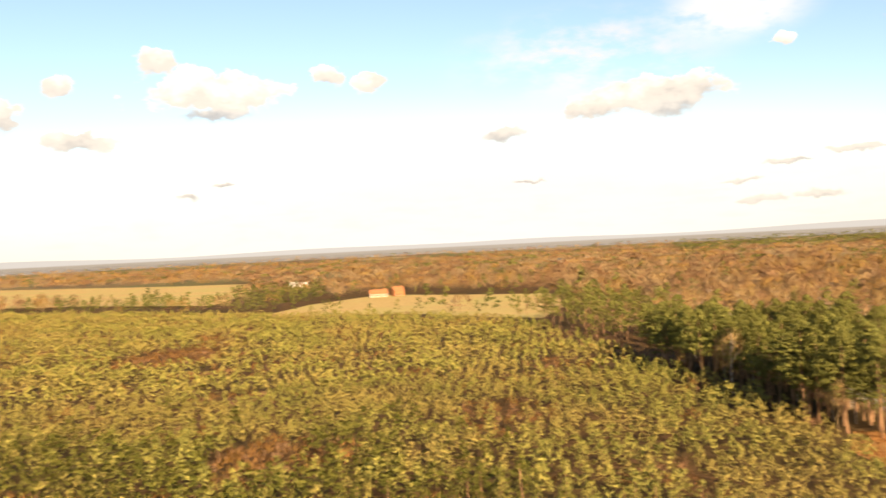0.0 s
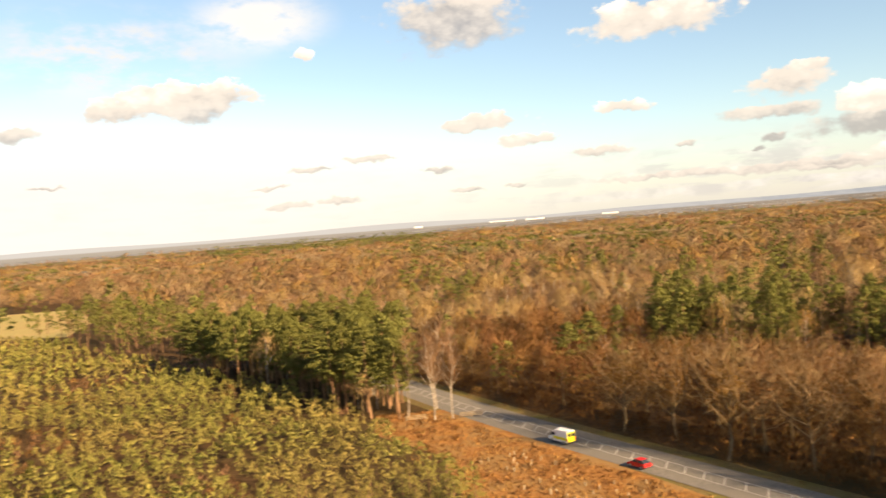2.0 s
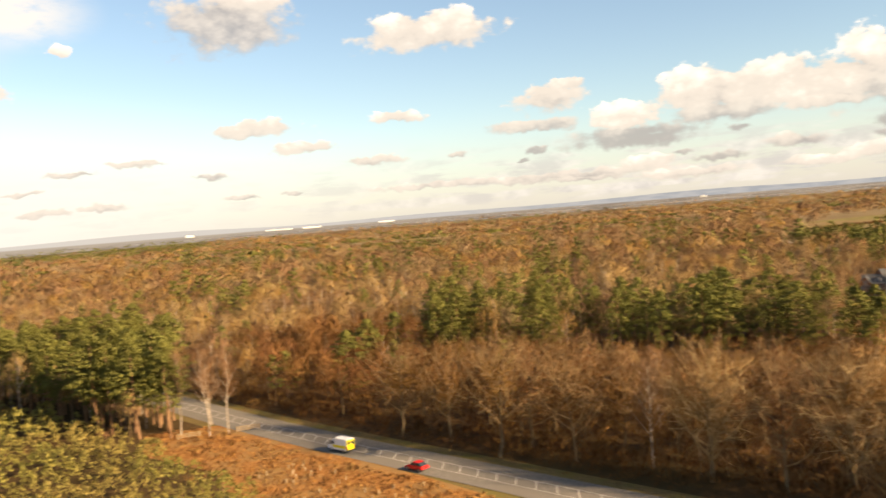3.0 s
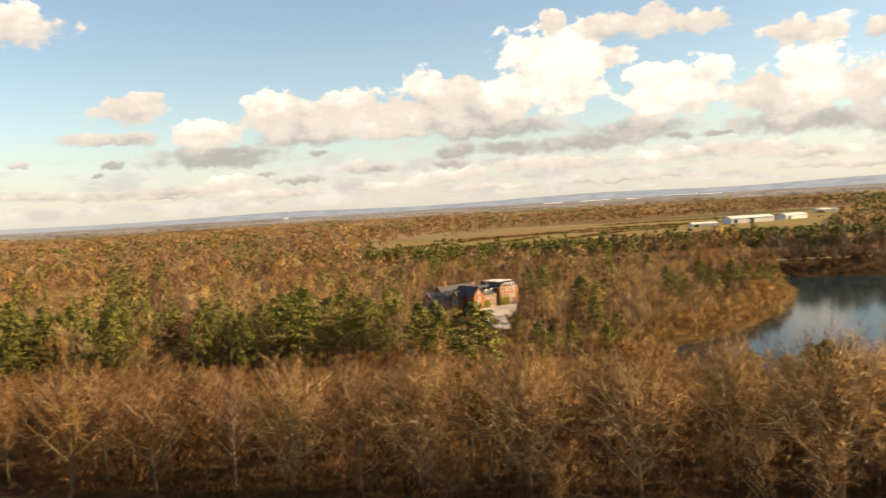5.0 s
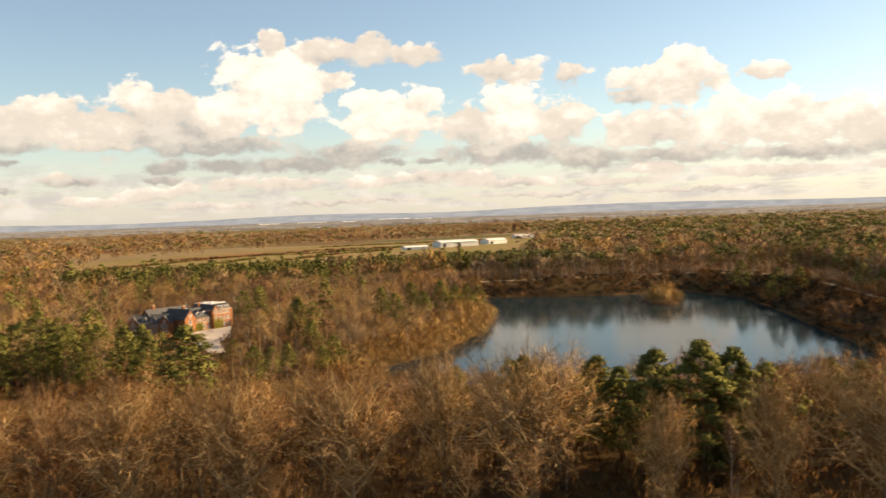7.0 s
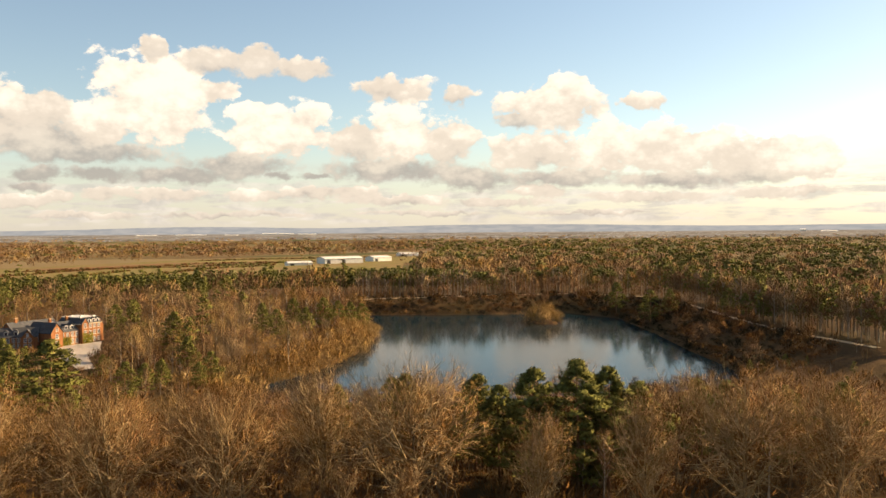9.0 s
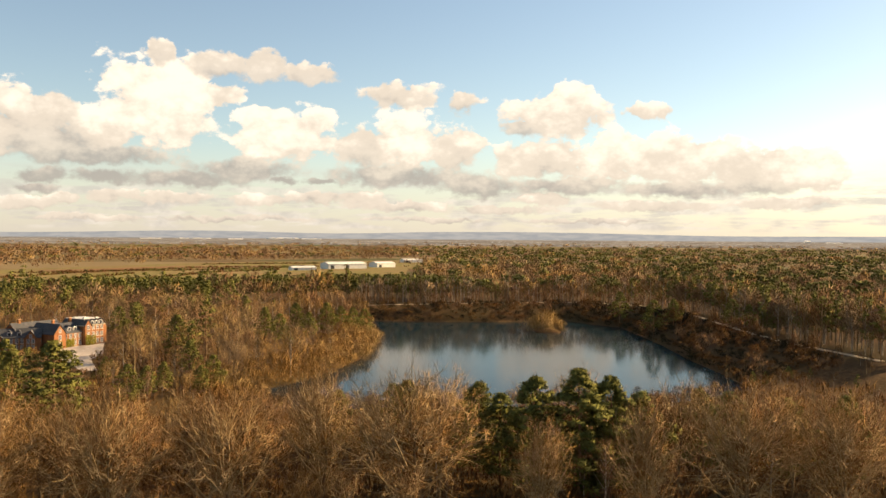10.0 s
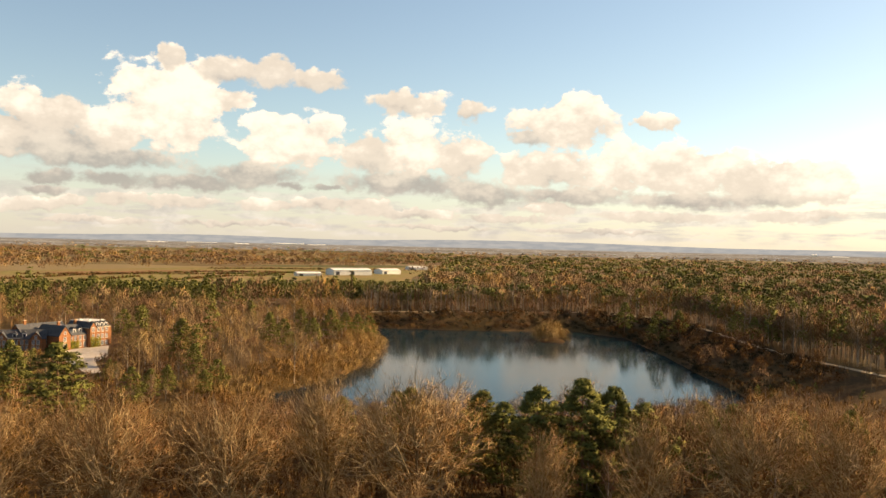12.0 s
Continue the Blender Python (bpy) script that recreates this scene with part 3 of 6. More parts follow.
def tube(path, r0, r1, sides):
    path = np.asarray(path, float)
    n = len(path)
    rad = np.linspace(r0, r1, n)
    ax = unit(np.gradient(path, axis=0))
    u = unit(np.cross(ax, [0.31, 0.9, 0.3]))
    w = np.cross(ax, u)
    a = np.arange(sides) * 2 * np.pi / sides
    ring = u[:, None] * np.cos(a)[None, :, None] + w[:, None] * np.sin(a)[None, :, None]
    v = (path[:, None] + rad[:, None, None] * ring).reshape(-1, 3)
    f = []
    for i in range(n - 1):
        for k in range(sides):
            q = [i * sides + k, i * sides + (k + 1) % sides, (i + 1) * sides + (k + 1) % sides, (i + 1) * sides + k]
            f += [(q[0], q[1], q[2]), (q[0], q[2], q[3])]
    return v, np.array(f), ring.reshape(-1, 3)


def joined(pieces):
    vs, fs, ns, n = [], [], [], 0
    for v, f, m in pieces:
        vs.append(v), fs.append(f + n), ns.append(m)
        n += len(v)
    return np.concatenate(vs), np.concatenate(fs), np.concatenate(ns)


def curve(a, m, b, n):
    k = np.linspace(0, 1, n)[:, None]
    return a * (1 - k) ** 2 + 2 * m * k * (1 - k) + b * k ** 2


def trunk_line(rng, h, n=6, sway=0.02):
    z = np.linspace(0, h, n)
    off = np.cumsum(rng.normal(size=(n, 2)) * h * sway, axis=0)
    return np.column_stack([off - off[0], z])


def bare_tree(seed, h=18.0, r=6.0, limbs=13, subs=6, forks=5, twigs=1700, width=0.045, low=0.22, girth=0.30, rise=80.0):
    """Trunk, and a crown of limbs, branches, forks and many thin twigs."""
    rng = np.random.RandomState(seed)
    line = trunk_line(rng, h * 0.72)
    wood, tips = [], []
    mid = np.array([0, 0, h * 0.58])
    fa, fm, fb = [], [], []
    for i in range(limbs):
        f = low + (0.72 - low) * (i + rng.uniform(0, 0.9)) / limbs
        start = np.array([np.interp(f * h, line[:, 2], line[:, k]) for k in range(3)])
        az, el = i * 2.4 + rng.uniform(-0.5, 0.5), radians(-4 + rise * (i / limbs) ** 1.1 + rng.uniform(-9, 9))
        d = np.array([math.cos(az) * math.cos(el), math.sin(az) * math.cos(el), math.sin(el)])
        end = mid + d * np.array([r, r, h * 0.40]) * rng.uniform(0.74, 0.98)
        path = curve(start, (start + end) / 2 + np.array([0, 0, -0.04 * h]) + rng.normal(size=3) * 0.06 * h, end, 5)
        wood.append(tube(path, girth * 0.4, 0.05, 4))
        tips.append(path[3:])
        for j in range(subs):
            s = path[1 + j % 4] * 0.7 + path[min(4, 2 + j % 4)] * 0.3
            away = unit(unit(s - mid) * 0.8 + rng.normal(size=3) * 0.6 + np.array([0, 0, 0.4]))
            e = s + away * r * rng.uniform(0.26, 0.48)
            p2 = curve(s, (s + e) / 2 + rng.normal(size=3) * 0.5, e, 3)
            wood.append(tube(p2, girth * 0.16, 0.025, 3))
            k = rng.randint(0, 3, forks)
            a = p2[k]
            b = a + unit(away * 0.7 + rng.normal(size=(forks, 3)) * 0.85 + [0, 0, 0.3]) * rng.uniform(0.9, 2.0, (forks, 1)) * r / 6.5
            fa.append(a), fb.append(b), fm.append((a + b) / 2 + rng.normal(size=(forks, 3)) * 0.3)
    fa, fm, fb = (np.concatenate(q) for q in (fa, fm, fb))
    wood.append(strands(fa, fm, fb, rng.uniform(0.045, 0.095, len(fa)), rng, unit(fm - mid * [1, 1, 0.75])))
    limb_faces = sum(len(q[1]) for q in wood)
    tips = np.concatenate(tips + [fm, fb, fb, (fm + fb) / 2])
    pick = tips[rng.randint(len(tips), size=twigs)] + rng.normal(size=(twigs, 3)) * 0.25
    out = unit(pick - mid * [1, 1, 0.75])
    d = unit(out * 0.75 + rng.normal(size=(twigs, 3)) * 0.65 + np.array([0, 0, 0.25]))
    wood.append(slivers(pick, d, rng.uniform(0.5, 1.3, twigs) * h / 18, rng.uniform(0.6, 1.4, twigs) * width, rng, out))
    # wide slivers added inside the crown to block light and deepen its shade
    inner = unit(rng.normal(size=(300, 3)) + [0, 0, 0.15])
    deep = inner * [r, r, h * 0.36] * rng.uniform(0.1, 0.55, (300, 1)) + mid
    wood.append(slivers(deep, unit(rng.normal(size=(300, 3)) + [0, 0, 0.3]), rng.uniform(0.8, 1.6, 300), rng.uniform(0.12, 0.24, 300), rng))
    return tube(line, girth, girth * 0.25, 6), joined(wood), limb_faces


def spray(rng, centres, sizes, per, length, width, flat=0.6, up=0.3, core=None, lift=0.2):
    """Rounded tufts of short sprays, shaded tuft by tuft."""
    n = len(centres) * per
    c, s = np.repeat(centres, per, 0), np.repeat(sizes, per)[:, None]
    o = unit(rng.normal(size=(n, 3)) + [0, 0, up])
    p = c + o * s * [1, 1, flat] * rng.uniform(0.5, 1.0, (n, 1))
    g = rng.normal(size=(n, 3))
    g = unit(unit(g - o * np.sum(g * o, axis=1, keepdims=True)) + o * rng.uniform(0.1, 0.9, (n, 1)) + [0, 0, lift])
    size = length * rng.uniform(0.6, 1.3, n)
    face = unit(o / [1, 1, flat ** 0.5])
    if core is not None:
        face = unit(face + 0.4 * unit(c - core))
    return slivers(p - g * size[:, None] * 0.4, g, size, width * rng.uniform(0.6, 1.4, n), rng, face)


def pine_tree(seed, h=18.0, r=3.4, low=0.36, tufts=110, per=14, size=1.0, round_top=1.5, sides=6, boughs=True, fat=0.3, up=0.35):
    """A trunk, boughs and a crown of separate rounded tufts of needles."""
    rng = np.random.RandomState(seed)
    line = trunk_line(rng, h * 0.96, sway=0.008)
    k = rng.uniform(0, 1, tufts) ** 0.85
    az = rng.uniform(0, 6.283, tufts)
    bulge = 1 + 0.35 * np.sin(az * 2 + seed) * np.sin(k * 9 + seed)
    rad = r * (1 - k ** round_top) * np.minimum(0.62 + 1.3 * k, 1) * bulge * np.sqrt(rng.uniform(0.25, 1, tufts)) + 0.15
    z = h * (low + (1 - low) * k) + 0.12 * rad
    c = np.column_stack([rad * np.cos(az), rad * np.sin(az), z])
    c[:, :2] += np.column_stack([np.interp(z, line[:, 2], line[:, j]) for j in (0, 1)])
    tuft = size * rng.uniform(0.75, 1.25, tufts) * (1 - 0.35 * k)
    pieces = [spray(rng, c, tuft, per, size * 0.62, size * fat * 0.62, 0.42, up, np.array([0, 0, h * (low + 0.25 * (1 - low))]), 0.15 if up < 0.6 else 0.6)]
    if boughs:
        for i in range(0, tufts, 5):
            root = np.array([np.interp(c[i, 2] - 0.3 * rad[i], line[:, 2], line[:, j]) for j in (0, 1)] + [c[i, 2] - 0.3 * rad[i]])
            pieces.append(tube([root, (root + c[i]) / 2, c[i]], 0.07, 0.03, 3))
    return tube(line, h * 0.013 + 0.03, 0.04, sides), joined(pieces)


def birch_tree(seed, h=17.0, r=2.6, twigs=800, width=0.06):
    rng = np.random.RandomState(seed)
    line = trunk_line(rng, h * 0.9, sway=0.012)
    wood, tips = [], []
    for i in range(18):
        f = 0.3 + 0.6 * i / 18
        s = np.array([np.interp(f * h, line[:, 2], line[:, k]) for k in range(3)])
        az = i * 2.4
        reach = r * (1.15 - f) * 1.3
        e = s + np.array([math.cos(az) * reach, math.sin(az) * reach, reach * 1.5])
        p = curve(s, (s + e) / 2 + [0, 0, -0.3], e, 4)
        wood.append(tube(p, 0.07, 0.02, 3))
        tips.append(p[1:])
    limb_faces = sum(len(q[1]) for q in wood)
    tips = np.concatenate(tips)
    pick = tips[rng.randint(len(tips), size=twigs)] + rng.normal(size=(twigs, 3)) * 0.35
    d = unit(rng.normal(size=(twigs, 3)) * 0.5 + np.array([0, 0, 0.75]))
    wood.append(slivers(pick, d, rng.uniform(0.8, 1.8, twigs), rng.uniform(0.6, 1.3, twigs) * width, rng, unit(pick * [1, 1, 0.02] + [0, 0, 0.3])))
    return tube(line, 0.17, 0.05, 6), joined(wood), limb_faces


def clump(seed, h, r, n, length, width, kind="bare", foot=0.0, erect=0.1, tufts=9):
    """A tree or bush farther off: only the twigs or needle sprays that show there."""
    rng = np.random.RandomState(seed)
    if kind == "bare":
        lumps = unit(rng.normal(size=(8, 3)) + [0, 0, 0.45])
        out = unit(rng.normal(size=(n, 3)) + [0, 0, 0.65])
        near = out @ lumps.T
        bulge = 0.62 + 0.5 * np.clip(near.max(axis=1), 0, 1) ** 4
        face = unit(out * bulge[:, None] - 0.45 * lumps[near.argmax(axis=1)])
        mid = h * (0.55 - 0.25 * foot)
        p = out * [r, r, h * 0.40] * (bulge * np.sqrt(rng.uniform(0.3, 1.0, n)))[:, None] + [0, 0, mid]
        g = unit(np.array([0, 0, 0.8]) + out * rng.uniform(0.2, 0.9, (n, 1)) + rng.normal(size=(n, 3)) * 0.3)
        length = length * rng.uniform(0.6, 1.3, n)
        return slivers(p - g * length[:, None] * 0.4, g, length, width * rng.uniform(0.6, 1.4, n), rng, face)
    per = max(3, n // tufts)
    a = rng.uniform(0, 6.283, tufts)
    if kind == "umbrella":
        k = rng.uniform(0, 1, tufts)
        q = r * np.sqrt(rng.uniform(0.0, 0.6, tufts))
        z = h * (0.64 + 0.24 * np.sqrt(np.clip(1 - (q / r) ** 2, 0, 1)) * k ** 0.5)
        centre = np.array([0, 0, h * 0.45])
    else:
        k = ((np.arange(tufts) + rng.uniform(0, 1, tufts)) / tufts) ** 0.8
        q = r * (1 - k ** 1.9) * np.sqrt(rng.uniform(0.25, 0.7, tufts)) * (1 + 0.25 * np.sin(3 * a + 7 * k + seed))
        z = h * (0.30 + 0.62 * k)
        centre = np.array([0, 0, h * 0.35])
    c = np.column_stack([q * np.cos(a), q * np.sin(a), z])
    size = r * 0.48 * rng.uniform(0.8, 1.25, tufts) * (1 - 0.4 * k)
    return spray(rng, c, size, per, length, width, 0.5, 0.4, centre, erect)


def planted(name, templates, x, y, size, material, label, category):
    """Many far trees in one mesh: each place takes one of the templates, turned and scaled."""
    x, y, size = (np.asarray(a, float) for a in (x, y, size))
    if not len(x):
        return None
    rng = np.random.RandomState(len(x))
    z = ground_z(x, y)
    materials = material if isinstance(material, list) else [material]
    tint = rng.randint(len(materials), size=len(x))
    which, spin = rng.randint(len(templates), size=len(x)), rng.uniform(0, 6.283, len(x))
    wide = size * rng.uniform(0.85, 1.2, len(x))
    pieces, slots = [], []
    for i, (v, f, q) in enumerate(templates):
        k = np.nonzero(which == i)[0]
        if not len(k):
            continue
        c, s = np.cos(spin[k])[:, None], np.sin(spin[k])[:, None]
        vx = (v[None, :, 0] * c - v[None, :, 1] * s) * wide[k][:, None] + x[k][:, None]
        vy = (v[None, :, 0] * s + v[None, :, 1] * c) * wide[k][:, None] + y[k][:, None]
        vz = v[None, :, 2] * size[k][:, None] + z[k][:, None]
        slots.append(np.repeat(tint[k], len(f)))
        turned = np.stack([q[None, :, 0] * c - q[None, :, 1] * s, q[None, :, 0] * s + q[None, :, 1] * c, np.repeat(q[None, :, 2], len(k), 0)], -1)
        pieces.append((np.stack([vx, vy, vz], -1).reshape(-1, 3), (f[None] + (np.arange(len(k)) * len(v))[:, None, None]).reshape(-1, 3), turned.reshape(-1, 3)))
    v, f, q = joined(pieces)
    ob = mesh_object(name, v, f, materials[0], normals=q)
    for m in materials[1:]:
        ob.data.materials.append(m)
    ob.data.polygons.foreach_set("material_index", np.concatenate(slots).astype(np.int32))
    return tagged(ob, label, category, kind="stuff")


def tree_model(name, made, bark, leaf, label, category, group, branch=None):
    root = new(name)
    tagged(root, label, category, group)
    mesh_object("trunk", *made[0][:2], bark, root, made[0][2])
    crown = mesh_object("crown", *made[1][:2], leaf, root, made[1][2])
    if len(made) > 2:
        crown.data.materials.append(branch or bark)
        crown.data.polygons.foreach_set("material_index", (np.arange(len(made[1][1])) < made[2]).astype(np.int32))
    return root


def stand(models, x, y, size, wide=None):
    """Set out trees one by one; the first of each model is used as the model itself."""
    rng = np.random.RandomState(len(x) + 5)
    z = ground_z(x, y)
    used = {k for k, m in enumerate(models) if m.get("placed")}
    for i in range(len(x)):
        k = int(rng.randint(len(models)))
        s = float(size[i])
        w = s * float(wide[i]) if wide is not None else s * rng.uniform(0.9, 1.15)
        m = pose(float(x[i]), float(y[i]), float(z[i]) - 0.1, 0, 0, rng.uniform(0, 360)) @ Matrix.Diagonal((w, w, s, 1))
        if k in used:
            copy_thing(models[k], m @ Matrix.Diagonal([1 / v for v in models[k].matrix_basis.to_scale()] + [1]))
        else:
            used.add(k)
            models[k].matrix_basis = m
            models[k]["placed"] = 1


def scatter(x0, x1, y0, y1, step, seed):
    rng = np.random.RandomState(seed)
    gx, gy = np.meshgrid(np.arange(x0, x1, step), np.arange(y0, y1, step))
    gx[1::2] += step / 2
    x = (gx + rng.uniform(-0.42, 0.42, gx.shape) * step).ravel()
    y = (gy + rng.uniform(-0.42, 0.42, gy.shape) * step).ravel()
    return x, y


def polar(x, y):
    return np.degrees(np.arctan2(x, y)), np.hypot(x, y)


FIELDS = [[(-1100, 1800), (-281, 1230), (-215, 975), (-200, 735), (-360, 850), (-560, 900), (-900, 1000)],
          [(-130, 575), (-78, 570), (-20, 545), (52, 470), (80, 560), (85, 700), (-60, 800), (-110, 690)],
          [(640, 215), (690, 20), (740, -75), (1100, -120), (1330, -190), (1700, -240), (1500, 60), (1250, 300), (1000, 420), (800, 330)],
          [(615, 250), (660, 215), (720, 250), (690, 300)]]
HOUSE = [(318, 138), (325, 92), (338, 66), (385, 60), (398, 100), (360, 140)]


def far_bank(x, y):
    """The shaded slope between the water and the path."""
    e = outside_by(LAKE, x, y)
    return (e > 0) & (e < 34) & ((x > 462) | ((y < -136) & (x > 246)))


def open_land(x, y):
    """True where no wood grows."""
    r = inside(PLANTATION, x, y) | inside(CLEARING, x, y) | inside(YARD, x, y) | inside(HOUSE, x, y)
    for f in FIELDS:
        r |= inside(f, x, y)
    r |= (outside_by(LAKE, x, y) < 2)
    r |= (np.abs(x - road_x(y)) < 8.2) & (y < 240)
    bb, dd = polar(x, y)
    r |= (bb > 70.5) & (bb < 97) & (dd > 622) & (dd < 1010)
    for p, q in zip(WAY, WAY[1:]):
        ex, ey = q[0] - p[0], q[1] - p[1]
        k = np.clip(((x - p[0]) * ex + (y - p[1]) * ey) / (ex * ex + ey * ey), 0, 1)
        r |= np.hypot(x - p[0] - k * ex, y - p[1] - k * ey) < 4.0
    r |= far_bank(x, y)
    r |= (x < 92) & (y < 170)
    return r


def pine_share(x, y):
    """How much of the wood is pine at each place."""
    b, d = polar(x, y)
    s = np.where(waves(x, y, 140, 7) > 0.7, 0.7, 0.08)
    edge = (x < 60 + 0.16 * np.clip(y - 160, 0, 400)) & (x > 35) & (y > 165) & (y < 520)
    s = np.where(edge | ((b > 4) & (b < 27) & (d < 300) & (y > 165)), 0.95, s)
    s = np.where((b > 44) & (b < 69.5) & (d > 238) & (d < 275 + (b < 54) * 45), 0.95, s)
    s = np.where((b > 66) & (b < 100) & (d > 545) & (d < 625), 0.97, s)
    patch = waves(x, y, 150, 9) + 0.6 * waves(x, y, 60, 10)
    s = np.where((b > 97) & (d > 500) & (d < 1050), 0.03 + 0.94 * (patch > np.where(b > 111, 0.15, 0.6)), s)
    s = np.where((b > 97) & (d >= 1050) & (d < 2600), 0.04 + 0.93 * (patch > -0.1), s)
    s = np.where((b > -32) & (b < -8) & (d > 560) & (d < 860), 0.9, s)
    s = np.where((b > -9) & (b < 8) & (d > 470) & (d < 640), 0.9, s)
    s = np.where((b > 30) & (b < 62) & (d > 900) & (d < 1500), np.maximum(s, 0.92 * (waves(x, y, 260, 4) > 0.35)), s)
    s = np.where((b > 26) & (b < 64) & (d > 330) & (d < 1600), np.maximum(s, 0.9 * (waves(x, y, 130, 27) > 0.42)), s)
    s = np.where((b > 54) & (d < 235), 0.0, s)
    # dark pines planted here in place of a cloud's shadow on the wood
    s = np.where((b > 15) & (b < 30) & (d > 2100) & (d < 4300), 0.97, s)
    return s


LONE_NEAR = ((100.9, 150, -9.5), (102.5, 146, -10.2), (104.8, 141, -9.1), (107.6, 137, -8.6), (109.7, 141, -9.0), (111.6, 143, -9.9),
             (96.2, 165, -9.4), (95.3, 172, -9.6), (115.2, 160, -9.5), (117.0, 166, -9.5), (120.4, 158, -9.7), (123.8, 160, -9.3), (91.7, 172, -10.0))
LONE_FAR = ((72.0, 232, -6.9), (70.6, 240, -6.3), (78.4, 225, -8.0), (81.4, 306, -5.0), (82.2, 268, -6.6), (77.9, 380, -4.4), (79.0, 415, -4.1),
    (86.9, 352, -4.6), (87.8, 345, -5.0), (90.9, 378, -4.3), (91.8, 385, -4.5), (89.7, 360, -4.9), (83.6, 255, -7.6), (82.9, 240, -8.2), (79.6, 236, -8.1), (80.6, 244, -7.9), (71.6, 262, -6.2), (88.9, 395, -4.3), (92.6, 392, -4.6), (93.4, 400, -4.7), (112.4, 418, -3.9), (113.6, 422, -3.8), (110.2, 470, -3.4), (117.2, 405, -3.7), (118.2, 398, -4.0), (119.2, 392, -3.9), (119.9, 388, -3.7), (38.2, 205, -7.2), (39.6, 232, -6.5), (41.5, 260, -6.2))
# broad old trees that stand alone against the wood: bearing, distance, rise of the top, crown radius
GREAT = ((96.6, 122, -9.9, 9.6), (90.6, 127, -9.5, 6.0), (118.0, 126, -9.9, 8.4), (123.4, 128, -9.6, 7.0), (84.6, 119, -10.8, 7.2), (77.2, 121, -10.4, 7.0), (70.0, 124, -9.9, 7.4),
         (61.5, 130, -9.9, 7.4), (105.2, 116, -12.6, 3.6), (111.9, 121, -11.0, 5.0))


def height_cap(x, y, h):
    """Keep the near crowns under the lines of sight that the open views need."""
    b, d = polar(x, y)
    for lb, ld, rise in LONE_NEAR[:6]:
        h = np.where((np.abs(b - lb) < 1.3) & (d < ld + 5), np.minimum(h, np.maximum(EYE + d * np.tan(np.radians(-12.6)), 4.0)), h)
    for lb, ld, rise in LONE_FAR:
        h = np.where((np.abs(b - lb) < 0.65) & (d < ld + 6) & (d > max(175, ld - 60)), np.minimum(h, np.maximum(EYE + d * np.tan(np.radians(rise - 1.7)), 7.0)), h)
    for gb, gd, rise, gr in GREAT:
        wide_view = np.degrees(np.arctan(gr / gd))
        h = np.where((np.abs(b - gb) < wide_view) & (d < gd + gr), np.minimum(h, np.maximum(EYE + d * np.tan(np.radians(rise - 5.5)), 3.5)), h)
    rise = np.interp(b, [30, 41, 53, 60, 70, 88, 94, 108, 116, 121, 130], [-6.6, -7.9, -8.3, -10.2, -9.8, -10.0, -9.8, -9.1, -9.6, -9.3, -9.2])
    top = EYE + d * np.tan(np.radians(rise + 0.5 * waves(x, y, 26, 21) - 1.6 * np.random.RandomState(8).uniform(size=np.shape(x)) ** 2))
    h = np.where((d < np.where(b > 97, 305, 245)) & (b > 30), np.minimum(h, np.maximum(top, 5.0)), h)
    view = (b > 70.6) & (b < 77.8) & (d > 190) & (d < 345)
    least = np.where(b < 74.4, -6.7, np.where((b > 75.3) & (b < 76.7), -8.5, -7.5))
    return np.where(view, np.minimum(h, np.maximum(EYE + d * np.tan(np.radians(least)), 3.0)), h)

# ---- near woods, tree by tree ----
def wood_sites(x0, x1, y0, y1, step, seed, lo, hi):
    x, y = scatter(x0, x1, y0, y1, step, seed)
    b, d = polar(x, y)
    ok = (b > -30) & (b < 136) & (d >= lo) & (d < hi) & ~open_land(x, y)
    x, y = x[ok], y[ok]
    b, d = polar(x, y)
    rng = np.random.RandomState(seed + 70)
    pine = rng.uniform(size=len(x)) < pine_share(x, y)
    birch = ~pine & (rng.uniform(size=len(x)) < np.where(b > 110, 0.3, np.where(b > 85, 0.14, 0.05)) + 0.5 * (waves(x, y, 90, 15) > 0.7))
    return x, y, b, d, pine, birch, rng


BARE = [tree_model("bare_tree", bare_tree(20 + i, r=6.4 + 0.7 * (i % 3), twigs=2600, limbs=13, subs=6, forks=6), M_BARK, (M_TWIG, M_TWIG_RED, M_TWIG_DARK_SHADE)[i % 3], "tall leafless broadleaf tree with brown twigs", "tree", "bare woodland trees", M_LIMB) for i in range(7)]
PINE = [tree_model("pine_tree", pine_tree(40 + i, r=3.5 + 0.3 * i, tufts=120, per=20, size=1.05, fat=0.34, round_top=2.2), M_PINEBARK, M_NEEDLE, "tall green pine with a bare lower trunk", "tree", "pine trees") for i in range(5)]
LOW_PINE = [tree_model("pine_tree", pine_tree(50 + i, r=3.9 + 0.3 * i, low=0.14, tufts=115, per=16, size=1.15, fat=0.36, round_top=2.0), M_PINEBARK, M_NEEDLE, "green pine, bushy almost to the ground", "tree", "pine trees") for i in range(4)]
BROAD_PINE = [tree_model("pine_tree", pine_tree(56 + i, r=4.3 + 0.3 * i, low=0.12, tufts=180, per=30, size=1.15, fat=0.4, round_top=3.0), M_PINEBARK, M_NEEDLE, "broad round-topped green pine standing out of the wood", "tree", "pine trees") for i in range(4)]
FULL_PINE = [tree_model("pine_tree", pine_tree(86 + i, r=4.5 + 0.3 * i, low=0.16, tufts=150, per=16, size=1.25, fat=0.5, round_top=2.4), M_PINEBARK, M_NEEDLE, "full green pine standing among bare trees", "tree", "pine trees") for i in range(3)]
BIRCH = [tree_model("birch_tree", birch_tree(60 + i), M_BIRCHBARK, M_BIRCHTWIG, "slender leafless birch with a pale trunk", "tree", "birch trees") for i in range(4)]

